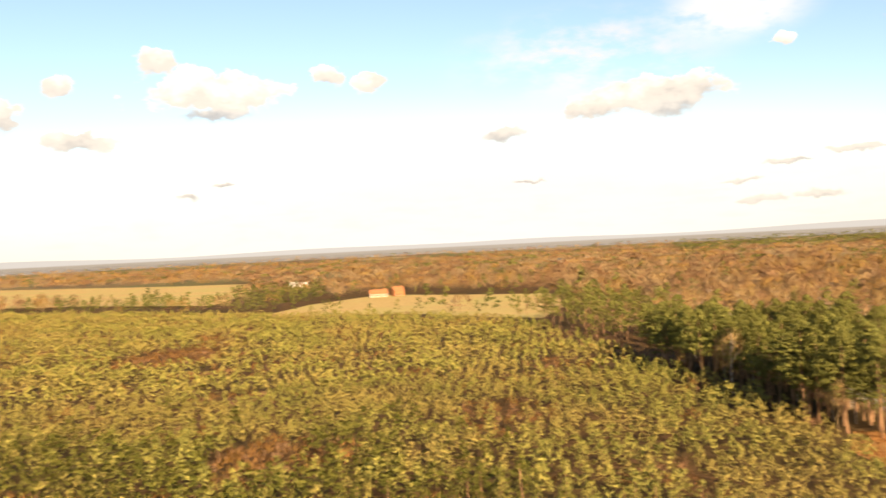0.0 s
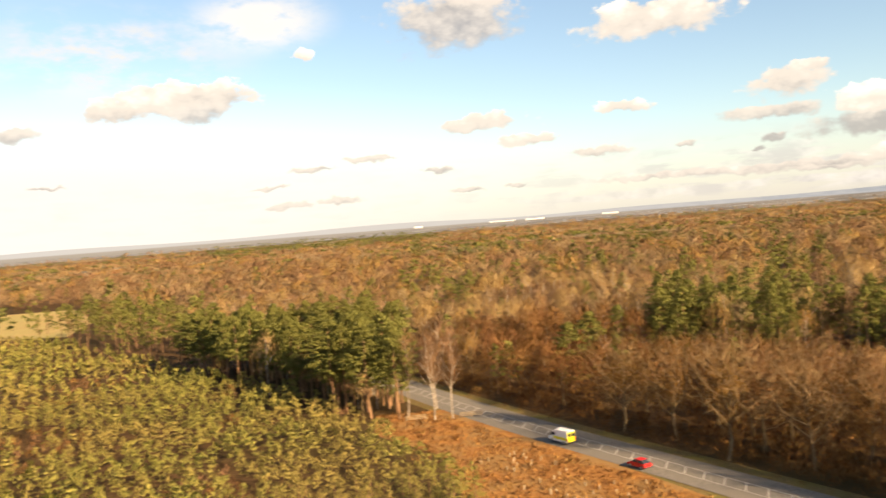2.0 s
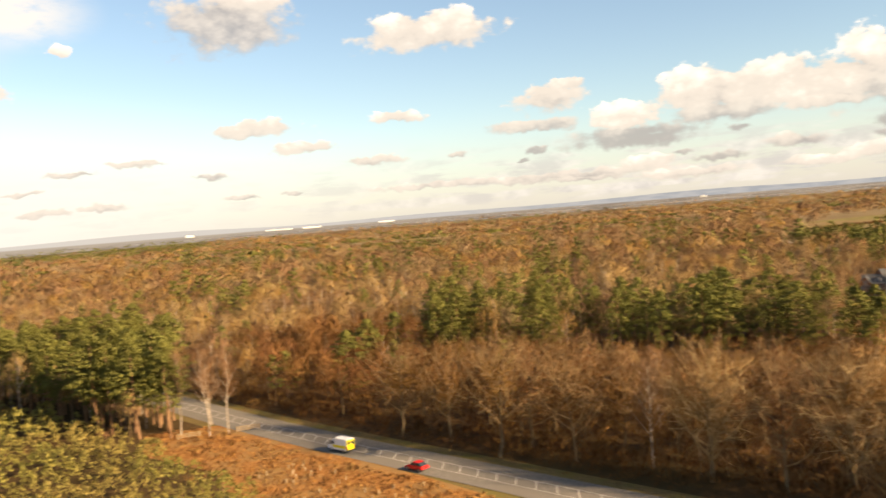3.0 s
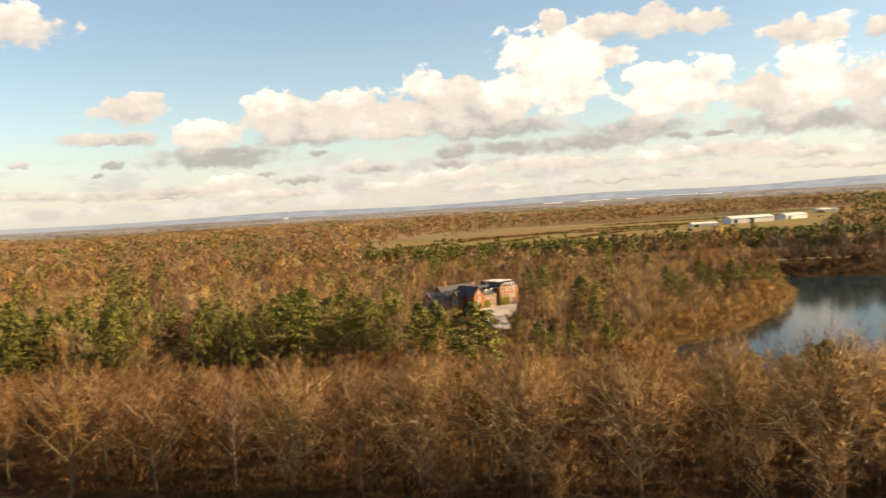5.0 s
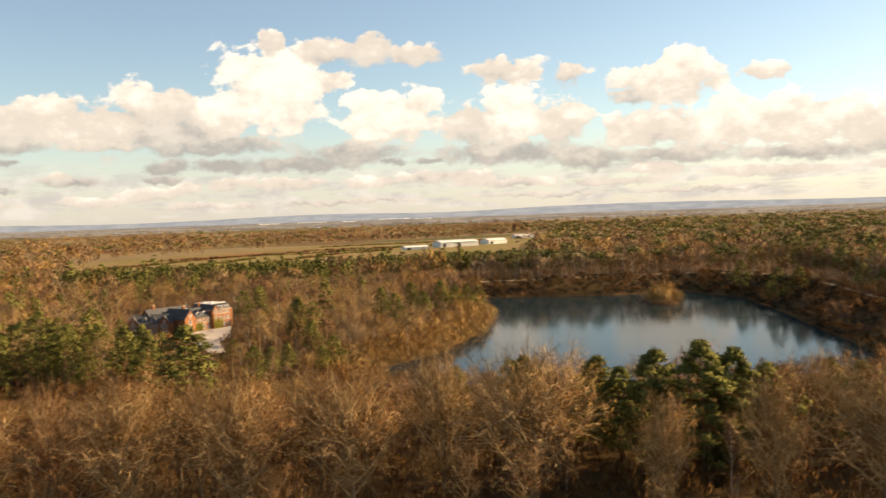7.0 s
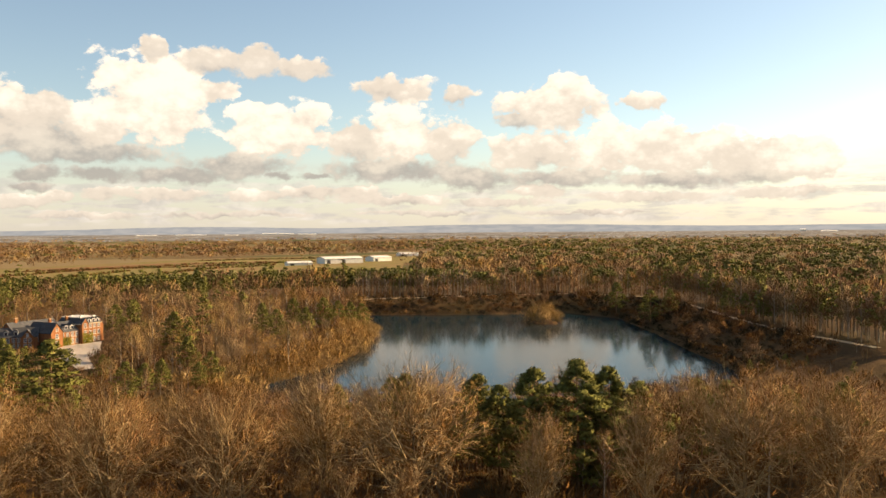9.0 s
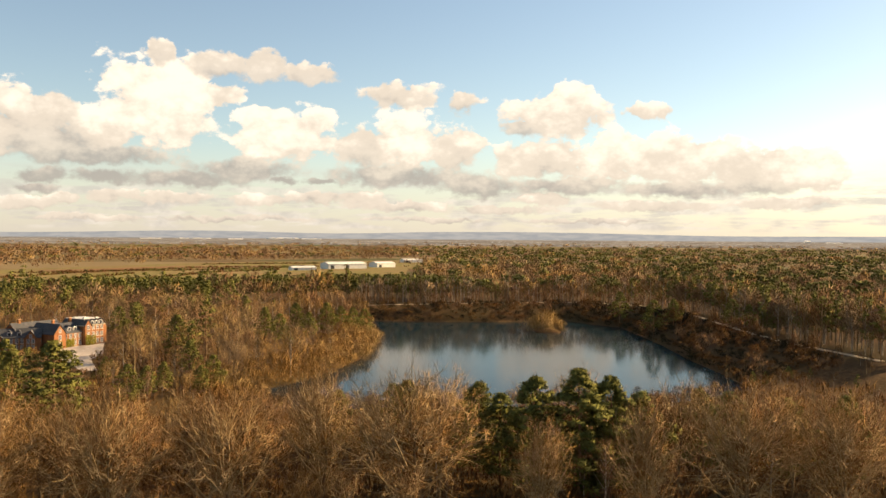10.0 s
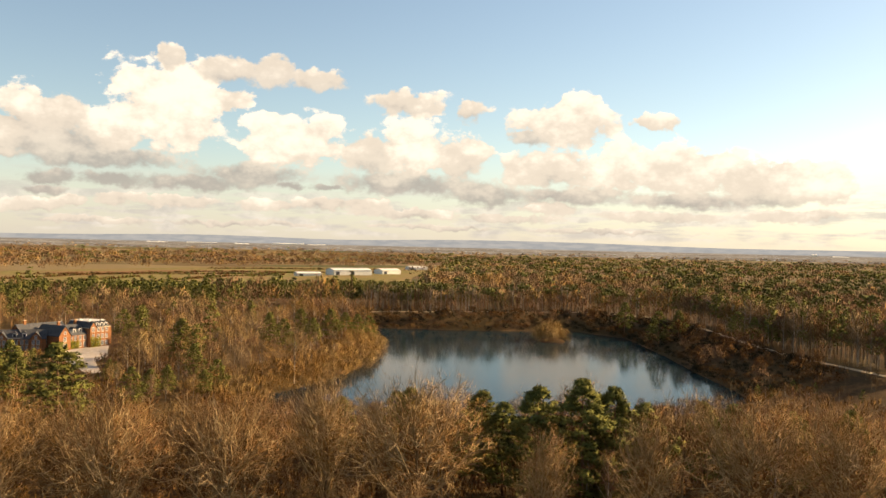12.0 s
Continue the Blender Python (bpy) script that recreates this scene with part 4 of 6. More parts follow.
x, y, b, d, pine, birch, r = wood_sites(30, 190, -180, 200, 10.6, 2, 0, 180)
size = height_cap(x, y, r.uniform(0.74, 1.12, len(x)) * 20.5)
crowd = np.array([min(math.hypot(u - compass(g[0], g[1]).x, v - compass(g[0], g[1]).y) / g[3] for g in GREAT) for u, v in zip(x, y)])
k = ~pine & ~birch & (crowd > 0.85)
# beyond bearing 90 the branch colour is lightened as if better sunlit
lit_side = k & (b > 90)
k &= b <= 90
stand(BARE, x[k], y[k], size[k] / 17.0, r.uniform(0.75, 1.08, k.sum()))
LIT_BARE = [tree_model("bare_tree", bare_tree(30 + i, r=6.6 + 0.6 * (i % 3), twigs=2600, limbs=13, subs=6, forks=6), M_BARK, (M_TWIG, M_TWIG_TAN, M_TWIG_RED, M_TWIG_DARK_SHADE)[i], "tall leafless broadleaf tree, branches lightened as if sunlit", "tree", "bare woodland trees", M_BRANCH_LIT) for i in range(4)]
stand(LIT_BARE, x[lit_side], y[lit_side], size[lit_side] / 17.0, r.uniform(0.75, 1.08, lit_side.sum()))
stand(BIRCH, x[birch], y[birch], size[birch] / 17.0)
great = np.array([lone_site[:2] for lone_site in ((*compass(g[0], g[1])[:2],) for g in GREAT)])
OLD = [tree_model("old_tree", bare_tree(80 + i, h=18.0, r=8.0, twigs=6500, limbs=22, subs=9, forks=7, low=0.16, girth=0.42), M_BARK, M_TWIG, "broad old leafless tree with a rounded crown of pale branches", "tree", "broad old trees", M_BRANCH_LIT) for i in range(3)]
tops = np.array([EYE + g[1] * math.tan(radians(g[2])) for g in GREAT])
stand(OLD, great[:, 0], great[:, 1], tops / 17.6, np.array([g[3] for g in GREAT]) / 8.0 / (tops / 17.6))
x1, y1, b1, d1, pine1, birch1, r1 = wood_sites(30, 340, -180, 520, 6.0, 3, 0, 470)
belt = pine1 & (pine_share(x1, y1) > 0.5) & (d1 < 300)
s1 = height_cap(x1, y1, r1.uniform(0.85, 1.15, len(x1)) * 19.5)
edge = belt & (b1 < 30)
low_edge = edge & (np.arange(len(x1)) % 5 < 1)
stand(LOW_PINE, x1[low_edge], y1[low_edge], s1[low_edge] * 0.85 / 18.0)
edge &= ~low_edge
stand(PINE, x1[edge], y1[edge], s1[edge] / 18.0)
belt &= (b1 >= 30) & (np.random.RandomState(71).uniform(size=len(x1)) < 0.8)
DOME_PINE = [tree_model("pine_tree", pine_tree(72 + i, r=4.5 + 0.3 * i, low=0.12, tufts=160, per=14, size=1.2, fat=0.36, round_top=2.6), M_PINEBARK, M_NEEDLE, "full domed green pine in the belt of pines", "tree", "pine trees") for i in range(4)]
dome = belt & (np.random.RandomState(73).uniform(size=len(x1)) < 0.4)
stand(DOME_PINE, x1[dome], y1[dome], np.minimum(s1[dome], 19) * np.random.RandomState(74).uniform(0.88, 1.12, dome.sum()) / 18.0, np.random.RandomState(75).uniform(1.0, 1.2, dome.sum()))
belt &= ~dome & (np.random.RandomState(76).uniform(size=len(x1)) < 0.7)
stand(LOW_PINE, x1[belt], y1[belt], np.minimum(s1[belt], 18.5) * np.random.RandomState(72).uniform(0.72, 1.0, belt.sum()) / 18.0)
# the near end of the pine stand, down to the clearing
corner = np.array([(84.5, 169), (80.5, 175), (87.5, 176), (83, 182), (90, 184), (78, 188), (86, 191), (92, 195), (82, 197), (88, 203), (79, 206), (94, 206), (85, 211), (91, 216), (80, 217), (87, 223), (95, 222)], float)
stand(PINE, corner[:, 0], corner[:, 1], np.random.RandomState(78).uniform(0.98, 1.16, len(corner)), np.random.RandomState(79).uniform(0.95, 1.15, len(corner)))
stand(LOW_PINE, x[pine], y[pine], size[pine] / 18.0)

# single pines that stand out of the wood: bearing, distance, height of the top
def lone(b, d, rise):
    p = compass(b, d)
    return p.x, p.y, EYE + d * math.tan(radians(rise)) - float(ground_z(p.x, p.y))


single = [lone(*p) for p in LONE_NEAR + LONE_FAR]
single = np.array(single)
single = np.vstack([single, lone(74.2, 203, -6.5)])
single_wide = np.where(np.arange(len(single)) == len(single) - 1, 1.2, np.where(np.arange(len(single)) < len(LONE_NEAR), 1.2, 0.95))
close = np.arange(len(single)) < len(LONE_NEAR)
stand(BROAD_PINE, single[close, 0], single[close, 1], single[close, 2] / 17.8, single_wide[close])
stand(FULL_PINE, single[~close, 0], single[~close, 1], single[~close, 2] / 17.5, single_wide[~close] * 1.3)

side = np.array([lone(77.5, 322, -5.6), lone(78.3, 316, -5.5), lone(79.2, 322, -5.6), lone(77.0, 300, -6.9)])
pale = np.array([lone(75.75, 222, -8.2), lone(79.6, 232, -8.3), lone(80.2, 262, -7.4)])
stand(BIRCH, pale[:, 0], pale[:, 1], pale[:, 2] / 16.5)

# the rest of the wood out to 470 m
MID_BARE = [clump(100 + i, 18, 5.7, 430, 1.5, 0.17) for i in range(7)]
MID_PINE = [clump(120 + i, 18, 4.0, 240, 1.0, 0.5, "pine", tufts=15) for i in range(6)]


def forked(seed):
    """A bare stem with a few limbs that show through the crown."""
    q = np.random.RandomState(seed)
    a = np.column_stack([np.zeros(6), np.zeros(6), q.uniform(5, 11, 6)])
    e = a + np.column_stack([q.normal(size=(6, 2)) * 2.3, q.uniform(3, 6, 6)])
    return joined([tube([(0, 0, 0), (0.1, 0, 7), (0, 0.1, 14)], 0.18, 0.07, 4), strands(a, (a + e) / 2 + [0, 0, -0.5], e, q.uniform(0.16, 0.26, 6), q, np.tile([0.3, -0.5, 0.8], (6, 1)))])


stem = [forked(130 + i) for i in range(4)]
x, y, b, d, pine, birch, r = wood_sites(30, 480, -330, 480, 10.0, 4, 180, 470)
pine &= ~((pine_share(x, y) > 0.5) & (d < 300))
size = height_cap(x, y, np.clip(r.uniform(0.62, 1.12, len(x)) + 0.14 * waves(x, y, 45, 28), 0.5, 1.25) * 16.5)
m = ~pine & ~birch
# dark twigs here stand for shade; the russet is leaf colour
gloom = m & (b > 32) & (b < 47) & (d < 285)
planted("russet_wood", MID_BARE, x[gloom], y[gloom], size[gloom] / 17, [M_TWIG_DARK_SHADE, M_RUSSET, M_TWIG_RED], "roadside wood with a few russet leaves, twigs darkened for shade", "wood")
planted("tree_stems", stem, x[gloom], y[gloom], size[gloom] / 18, M_BARK, "grey stems of leafless trees", "wood")
m &= ~gloom
FINE_BARE = [clump(110 + i, 18, 5.9, 760, 1.35, 0.105) for i in range(6)]
# south shore trees get dark twig colours in place of shade
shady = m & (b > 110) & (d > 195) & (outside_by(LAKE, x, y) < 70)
planted("bare_wood", FINE_BARE, x[shady], y[shady], size[shady] / 18, [M_TWIG_DARK_SHADE, M_TWIG_RED, M_TWIG_DARK_SHADE, M_BIRCHTWIG], "leafless wood on the lake shore, twigs darkened for shade", "wood")
fine = m & (b > 62) & ~shady
planted("bare_wood", FINE_BARE, x[fine], y[fine], size[fine] / 18, MID_TWIGS, "leafless brown broadleaf wood", "wood")
rough = m & (b <= 62)
planted("bare_wood", MID_BARE, x[rough], y[rough], size[rough] / 18, MID_TWIGS, "leafless brown broadleaf wood", "wood")
planted("tree_stems", stem, x[m], y[m], size[m] / 16.5, [M_BRANCH_LIT, M_BARK, M_BIRCHBARK], "grey and pale stems of leafless trees", "wood")
planted("birch_wood", MID_BARE, x[birch], y[birch], size[birch] / 20, M_BIRCHTWIG, "leafless birch wood with purple-brown twigs", "wood")
planted("birch_stems", stem, x[birch], y[birch], size[birch] / 16, M_BIRCHBARK, "pale birch stems in the wood", "wood")
planted("pine_wood", MID_PINE, x[pine], y[pine], size[pine] / 15.5, M_NEEDLE, "green pine wood", "wood")
planted("pine_stems", stem, x[pine], y[pine], size[pine] / 15.5, M_PINEBARK, "brown pine stems in the wood", "wood")

planted("yard_trees", FINE_BARE, side[:, 0], side[:, 1], side[:, 2] / 17, M_BIRCHTWIG, "leafless pinkish-brown birches beside the gravel yard", "wood")

# undergrowth between the near trees and along the shore
x, y = scatter(95, 520, -240, 230, 5.6, 5)
b, d = polar(x, y)
ok = ((x > 109) | (y > 175)) & ~open_land(x, y) & (b > 20) & (b < 134) & ((d < 260) | ((b > 70) & (b < 84) & (d < 350)) | (outside_by(LAKE, x, y) < 22))
x, y = x[ok], y[ok]
BUSH = [clump(140 + i, 4.4, 2.8, 54, 1.2, 0.15, foot=1.0) for i in range(4)]
s = np.random.RandomState(6).uniform(0.5, 1.3, len(x))
# mostly the darkest twig colour, for the gloom under the trees
planted("undergrowth", BUSH, x, y, s, [M_TWIG_DARK_SHADE, M_TWIG_DARK_SHADE, M_TWIG], "brown leafless undergrowth", "bushes")

# thicker dark growth under the nearest trees
x, y = scatter(108, 190, -160, 160, 4.3, 17)
b, d = polar(x, y)
ok = (b > 46) & (b < 134) & (d < 172) & ~open_land(x, y) & (x > road_x(y) + 10)
planted("undergrowth", BUSH, x[ok], y[ok], np.random.RandomState(18).uniform(0.5, 1.35, ok.sum()) * (1 + 0.3 * waves(x[ok], y[ok], 24, 19)), [M_TWIG_DARK_SHADE, M_RUSSET, M_TWIG_DARK_SHADE], "dark leafless undergrowth below the near trees", "bushes")

# filling wood behind the road, coloured dark to deepen the shade
x, y = scatter(113, 165, 40, 235, 7.0, 88)
x = x + np.clip(road_x(y) - 99.3, 0, 50)
ok = ~open_land(x, y) & (polar(x, y)[0] > 27) & (polar(x, y)[0] < 66)
x, y = x[ok], y[ok]
tall = height_cap(x, y, np.random.RandomState(89).uniform(9.0, 15.0, len(x)))
planted("roadside_wood", MID_BARE, x, y, tall / 17, [M_TWIG_DARK_SHADE, M_TWIG_RED, M_TWIG_DARK_SHADE, M_RUSSET], "dense leafless wood along the road, coloured dark for shade", "wood")

# thick brush along the wooded side of the road, coloured dark for shade
x, y = scatter(106.4, 117, 20, 240, 2.6, 14)
r = np.random.RandomState(15)
x = x + np.clip(road_x(y) - 99.3, 0, 50)
planted("roadside_brush", BUSH, x, y, r.uniform(0.3, 0.8, len(x)) * np.where(x - road_x(y) < 9, 0.6, 1.0), M_TWIG_DARK_SHADE, "leafless brush along the road, darkened in colour for shade", "bushes")

# scrub along the water's edge and on the spit
x, y = scatter(200, 520, -200, 60, 3.1, 8)
edge = outside_by(LAKE, x, y)
r = np.random.RandomState(9)
spit = np.hypot((x - 421) / 12, (y + 117) / 9) < 1
ok = ((edge > -3.5) & (edge < 13) & (x > 236) & (x < 462) & (y > -100)) | spit
SCRUB = [clump(145 + i, 6.6, 2.8, 130, 1.1, 0.10, foot=1.0) for i in range(5)]
x, y = x[ok], y[ok]
planted("shore_scrub", SCRUB, x, y, r.uniform(0.6, 1.4, len(x)) * np.where(np.hypot((x - 421) / 12, (y + 117) / 9) < 1, 1.5, 1.0), [M_TWIG_TAN, M_TWIG_GOLD, M_TWIG_TAN], "golden-brown leafless willow scrub at the shore", "bushes")

# bank scrub coloured dark as shade; the tall row behind the path shades it
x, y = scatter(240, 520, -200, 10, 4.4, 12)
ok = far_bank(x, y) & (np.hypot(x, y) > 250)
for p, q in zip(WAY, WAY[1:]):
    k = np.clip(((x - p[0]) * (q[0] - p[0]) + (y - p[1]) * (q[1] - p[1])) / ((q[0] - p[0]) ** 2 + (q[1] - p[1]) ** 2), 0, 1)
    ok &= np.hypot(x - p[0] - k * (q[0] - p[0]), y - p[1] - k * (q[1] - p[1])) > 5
# leaf colour kept near black in place of the bank's shade
M_BANK_SHADE = surface("shaded_bank_scrub", (0.022, 0.019, 0.010), (0.045, 0.035, 0.018), (0.032, 0.026, 0.013), 0.3, 0.03, random_by="island", spread=0.1)
BANK_SCRUB = [clump(150 + i, 4.4, 3.4, 120, 0.9, 0.32, foot=1.0) for i in range(5)]
r = np.random.RandomState(13)
planted("bank_thicket", BANK_SCRUB, x[ok], y[ok], r.uniform(0.35, 1.0, ok.sum()) * (1 + 0.35 * waves(x[ok], y[ok], 30, 22)), [M_BANK_SHADE, M_BANK_SHADE, M_TWIG_DARK_SHADE], "bank scrub darkened in colour to stand for shade", "bushes")
# mostly the darkest twigs, again for the shade on the bank
thin = ok & (r.uniform(size=len(x)) < 0.22)
planted("bank_birches", MID_BARE, x[thin], y[thin], r.uniform(5.5, 12, thin.sum()) / 18, [M_TWIG_DARK_SHADE, M_BIRCHTWIG, M_TWIG_DARK_SHADE], "small leafless birches on the shaded lake bank", "wood")
x, y = scatter(240, 500, -225, -180, 5.0, 16)
e = outside_by(LAKE, x, y)
ok = (e > 40) & (e < 66) & (np.hypot(x, y) > 290) & ~open_land(x, y)
x, y = x[ok], y[ok]
size = r.uniform(14, 20, len(x))
green = r.uniform(size=len(x)) < 0.35
planted("bank_wood", MID_BARE, x[~green], y[~green], size[~green] / 18, [M_TWIG, M_BIRCHTWIG, M_TWIG_PALE_HAZE], "tall leafless trees behind the lake path", "wood")
planted("bank_pines", MID_PINE, x[green], y[green], size[green] / 17, M_NEEDLE, "green pines behind the lake path", "wood")
planted("bank_birch_stems", stem, x, y, size / 15, [M_BIRCHBARK, M_BARK], "pale stems behind the lake path", "wood")

# ---- far woods ----
FAR_BARE = [clump(160 + i, 16, 7.0, 115, 2.1, 0.42) for i in range(6)]
FAR_PINE = [clump(180 + i, 17, 4.6, 100, 1.4, 1.0, "pine", tufts=9) for i in range(6)]
UMBRELLA = [clump(190 + i, 17, 5.4, 96, 1.4, 1.0, "umbrella", tufts=8) for i in range(6)]
HAZY_BARE = [clump(200 + i, 14, 11, 42, 2.7, 1.35) for i in range(6)]
HAZY_PINE = [clump(220 + i, 15, 10, 40, 2.4, 2.2, "umbrella", tufts=6) for i in range(6)]
for step, lo, hi, bare_set, pine_set, seed in ((13.2, 470, 1000, FAR_BARE, FAR_PINE, 31), (26, 1000, 2500, HAZY_BARE, HAZY_PINE, 32), (54, 2500, 3300, HAZY_BARE, HAZY_PINE, 33)):
    x, y = scatter(-0.55 * hi, hi, -0.75 * hi, hi, step, seed)
    b, d = polar(x, y)
    ok = (b > -31) & (b < 131) & (d >= lo) & (d < hi) & ~open_land(x, y)
    if lo >= 1000:
        ok &= waves(x, y, 330, 12) + 0.5 * waves(x, y, 110, 13) < np.where(b > 60, np.where(b < 97, 0.55, np.where(d < 1900, 1.4, 0.9)), np.where(d < 1900, 1.2, 0.9))
    ok &= ~((b > 93) & (b < 112) & (outside_by(LAKE, x, y) < 66)) if lo < 900 else True
    x, y = x[ok], y[ok]
    pine = np.random.RandomState(seed).uniform(size=len(x)) < pine_share(x, y)
    s = np.random.RandomState(seed + 9).uniform(0.65, 1.12, len(x)) * (0.9 if lo > 2000 else 1.0)
    s = np.clip(s * np.random.RandomState(seed + 5).uniform(0.75, 1.25, len(x)) + 0.3 * waves(x, y, 70, 14), 0.42, 1.45)
    s = np.where((polar(x, y)[0] < -8) & (lo < 900), s * 0.8, s)
    birch = ~pine & (waves(x, y, 170, 15) > 0.55)
    rest = ~pine & ~birch
    tan = rest & (polar(x, y)[0] < 64)
    planted("bare_wood", bare_set, x[tan], y[tan], s[tan], [M_TWIG_PALE_HAZE, M_BIRCHTWIG, M_TWIG_PALE_HAZE, M_TWIG_TAN], "distant leafless tan wood, paled in colour for haze", "wood")
    rest &= ~tan
    planted("bare_wood", bare_set, x[rest], y[rest], s[rest], HAZE_TWIGS, "distant leafless brown wood, paled in colour for haze", "wood")
    planted("birch_wood", bare_set, x[birch], y[birch], s[birch], M_BIRCHTWIG, "distant leafless birch wood", "wood")
    if lo < 900:
        bank = (polar(x, y)[0] > 88) & (np.hypot(x, y) < 640)
        planted("tree_stems", stem, x[bank], y[bank], s[bank] * 1.15, M_PINEBARK, "pale stems of trees on the far bank", "wood")
    crowned = pine & (polar(x, y)[0] > 97) & (lo < 900)
    planted("pine_wood", UMBRELLA, x[crowned], y[crowned], s[crowned] * 1.1, M_NEEDLE_SHADE, "distant pines with spreading crowns, darkened in colour as backlit", "wood")
    pine &= ~crowned
    planted("pine_wood", pine_set, x[pine], y[pine], s[pine], [M_NEEDLE, M_NEEDLE_SHADE], "distant dark green pine wood", "wood")

# tall thin stems in the open wood behind the path
x, y = scatter(495, 560, -190, 0, 3.4, 37)
b, d = polar(x, y)
ok = (b > 93) & (b < 112) & ~open_land(x, y) & (outside_by(LAKE, x, y) > 38) & (outside_by(LAKE, x, y) < 70)
r = np.random.RandomState(38)
planted("bank_stems", stem, x[ok], y[ok], r.uniform(0.75, 1.2, ok.sum()), [M_PINEBARK, M_BIRCHBARK, M_BARK], "tall thin sunlit stems behind the lake path", "wood")
light = ok & (r.uniform(size=len(x)) < 0.14)
tall = ok & (r.uniform(size=len(x)) < 0.11)
planted("bank_pines", UMBRELLA, x[tall], y[tall], r.uniform(0.85, 1.15, tall.sum()), M_NEEDLE_SHADE, "tall pines with high crowns, darkened as backlit, behind the lake path", "wood")
planted("bank_crowns", FAR_BARE, x[light], y[light], r.uniform(0.7, 1.0, light.sum()), [M_BIRCHTWIG, M_TWIG_PALE_HAZE, M_NEEDLE, M_TWIG_TAN], "thin crowns of pine and birch behind the lake path", "wood")

# the dense dark belt in front of the pasture
x, y = scatter(420, 720, -110, 330, 5.5, 35)
b, d = polar(x, y)
ok = (b > 67.5) & (b < 99.5) & (d > 552 + 14 * waves(b, b, 9, 2)) & (d < 612)
planted("pine_belt", FAR_PINE, x[ok], y[ok], np.random.RandomState(36).uniform(0.82, 1.08, ok.sum()), [M_NEEDLE_SHADE, M_NEEDLE], "long dense belt of dark green pines", "wood")

# ---- young plantation ----
gx, gy = np.meshgrid(np.arange(-640, 90, 3.5), np.arange(80, 760, 3.0))
r = np.random.RandomState(41)
x, y = (gx + r.normal(size=gx.shape) * 0.6 + 0.10 * gy).ravel(), (gy + r.uniform(-1.5, 1.5, gy.shape)).ravel()
b, d = polar(x, y)
ok = inside(PLANTATION, x, y) & (b > -31) & (d > 105) & ~(np.hypot((x + 8) / 2.2, (y - 172) / 9) < 1)
bare_patch = (waves(x, y, 75, 17) + 0.5 * waves(x, y, 22, 18) > 0.45) & (np.random.RandomState(4).uniform(size=len(x)) < 0.72)
bare_patch |= (np.hypot((x + 40) / 8, (y - 168) / 16) < 1) | (np.hypot((x + 112) / 22, (y - 352) / 30) < 1)
x, y, d, bare_patch = x[ok], y[ok], d[ok], bare_patch[ok]
r = np.random.RandomState(42)
s = r.uniform(0.6, 1.2, len(x)) * (1 + 0.18 * waves(x, y, 40, 19))
YOUNG = [tree_model("young_pine", pine_tree(240 + i, h=5.2, r=1.75, low=0.06, tufts=60, per=11, size=0.6, round_top=1.2, sides=4, boughs=False, fat=0.2, up=1.0), M_PINEBARK, M_YOUNG, "young bushy olive-green pine", "tree", "young plantation pines") for i in range(5)]
# a corner of taller pines, their needle colour darkened for shade
fringe = 22 * waves(x, y, 40, 20) + np.random.RandomState(47).normal(size=len(x)) * 16
tall_dim = (x + 0.6 * fringe < 0 - 0.25 * (y - 140)) & (y + fringe < 182) & (x > -160)
s = np.where(tall_dim, s * 1.3, s)
nearest = (d < 165) & (x > -60) & ~bare_patch
cut = np.sort(d[nearest])[min(300, nearest.sum()) - 1] if nearest.any() else 0
nearest &= d <= cut
DARK_YOUNG = [tree_model("young_pine", pine_tree(250 + i, h=5.2, r=1.9, low=0.06, tufts=60, per=11, size=0.55, round_top=1.5, sides=4, boughs=False, fat=0.2, up=0.8), M_PINEBARK, M_YOUNG_SHADE, "bushy young pine, needles darkened as if in shade", "tree", "young plantation pines") for i in range(3)]
m = nearest & ~tall_dim
stand(YOUNG, x[m], y[m], s[m])
m = nearest & tall_dim
stand(DARK_YOUNG, x[m], y[m], s[m])
MID_YOUNG = [clump(260 + i, 5.2, 1.75, 120, 0.55, 0.2, "pine", erect=0.7, tufts=10) for i in range(5)]
LOW_YOUNG = [clump(280 + i, 5.2, 1.9, 34, 0.8, 0.6, "pine", erect=0.7, tufts=6) for i in range(5)]
m = ~nearest & ~bare_patch & tall_dim
planted("young_pine_wood", MID_YOUNG, x[m], y[m], s[m], [M_YOUNG_SHADE, M_YOUNG, M_YOUNG_SHADE], "taller bushy young pines, needles darkened as if in shade", "plantation")
m = ~nearest & ~bare_patch & (d < 260) & ~tall_dim
planted("young_pine_wood", MID_YOUNG, x[m], y[m], s[m], M_YOUNG, "dense young olive-green pine plantation", "plantation")
m = ~bare_patch & (d >= 260) & ~tall_dim & (np.random.RandomState(43).uniform(size=len(x)) < 0.7)
planted("young_pine_wood", LOW_YOUNG, x[m], y[m], s[m], M_YOUNG, "dense young olive-green pine plantation", "plantation")
m = bare_patch
planted("heath_bushes", [clump(300 + i, 4.0, 1.8, 40, 1.0, 0.16, foot=0.6) for i in range(4)], x[m], y[m], s[m], [M_BIRCHTWIG, M_RUSSET, M_TWIG], "reddish-brown leafless birch scrub", "bushes")

# dead bracken and grass tussocks in the clearing and along the verges
x, y = scatter(58, 96, 50, 182, 0.95, 44)
ok = (inside(CLEARING, x, y) & (x < road_x(y) - 7.2)) & (np.hypot(x, y) > 95)
x, y = x[ok], y[ok]
TUSSOCK = [clump(320 + i, 0.5, 0.45, 9, 0.4, 0.13, foot=1.0) for i in range(4)]
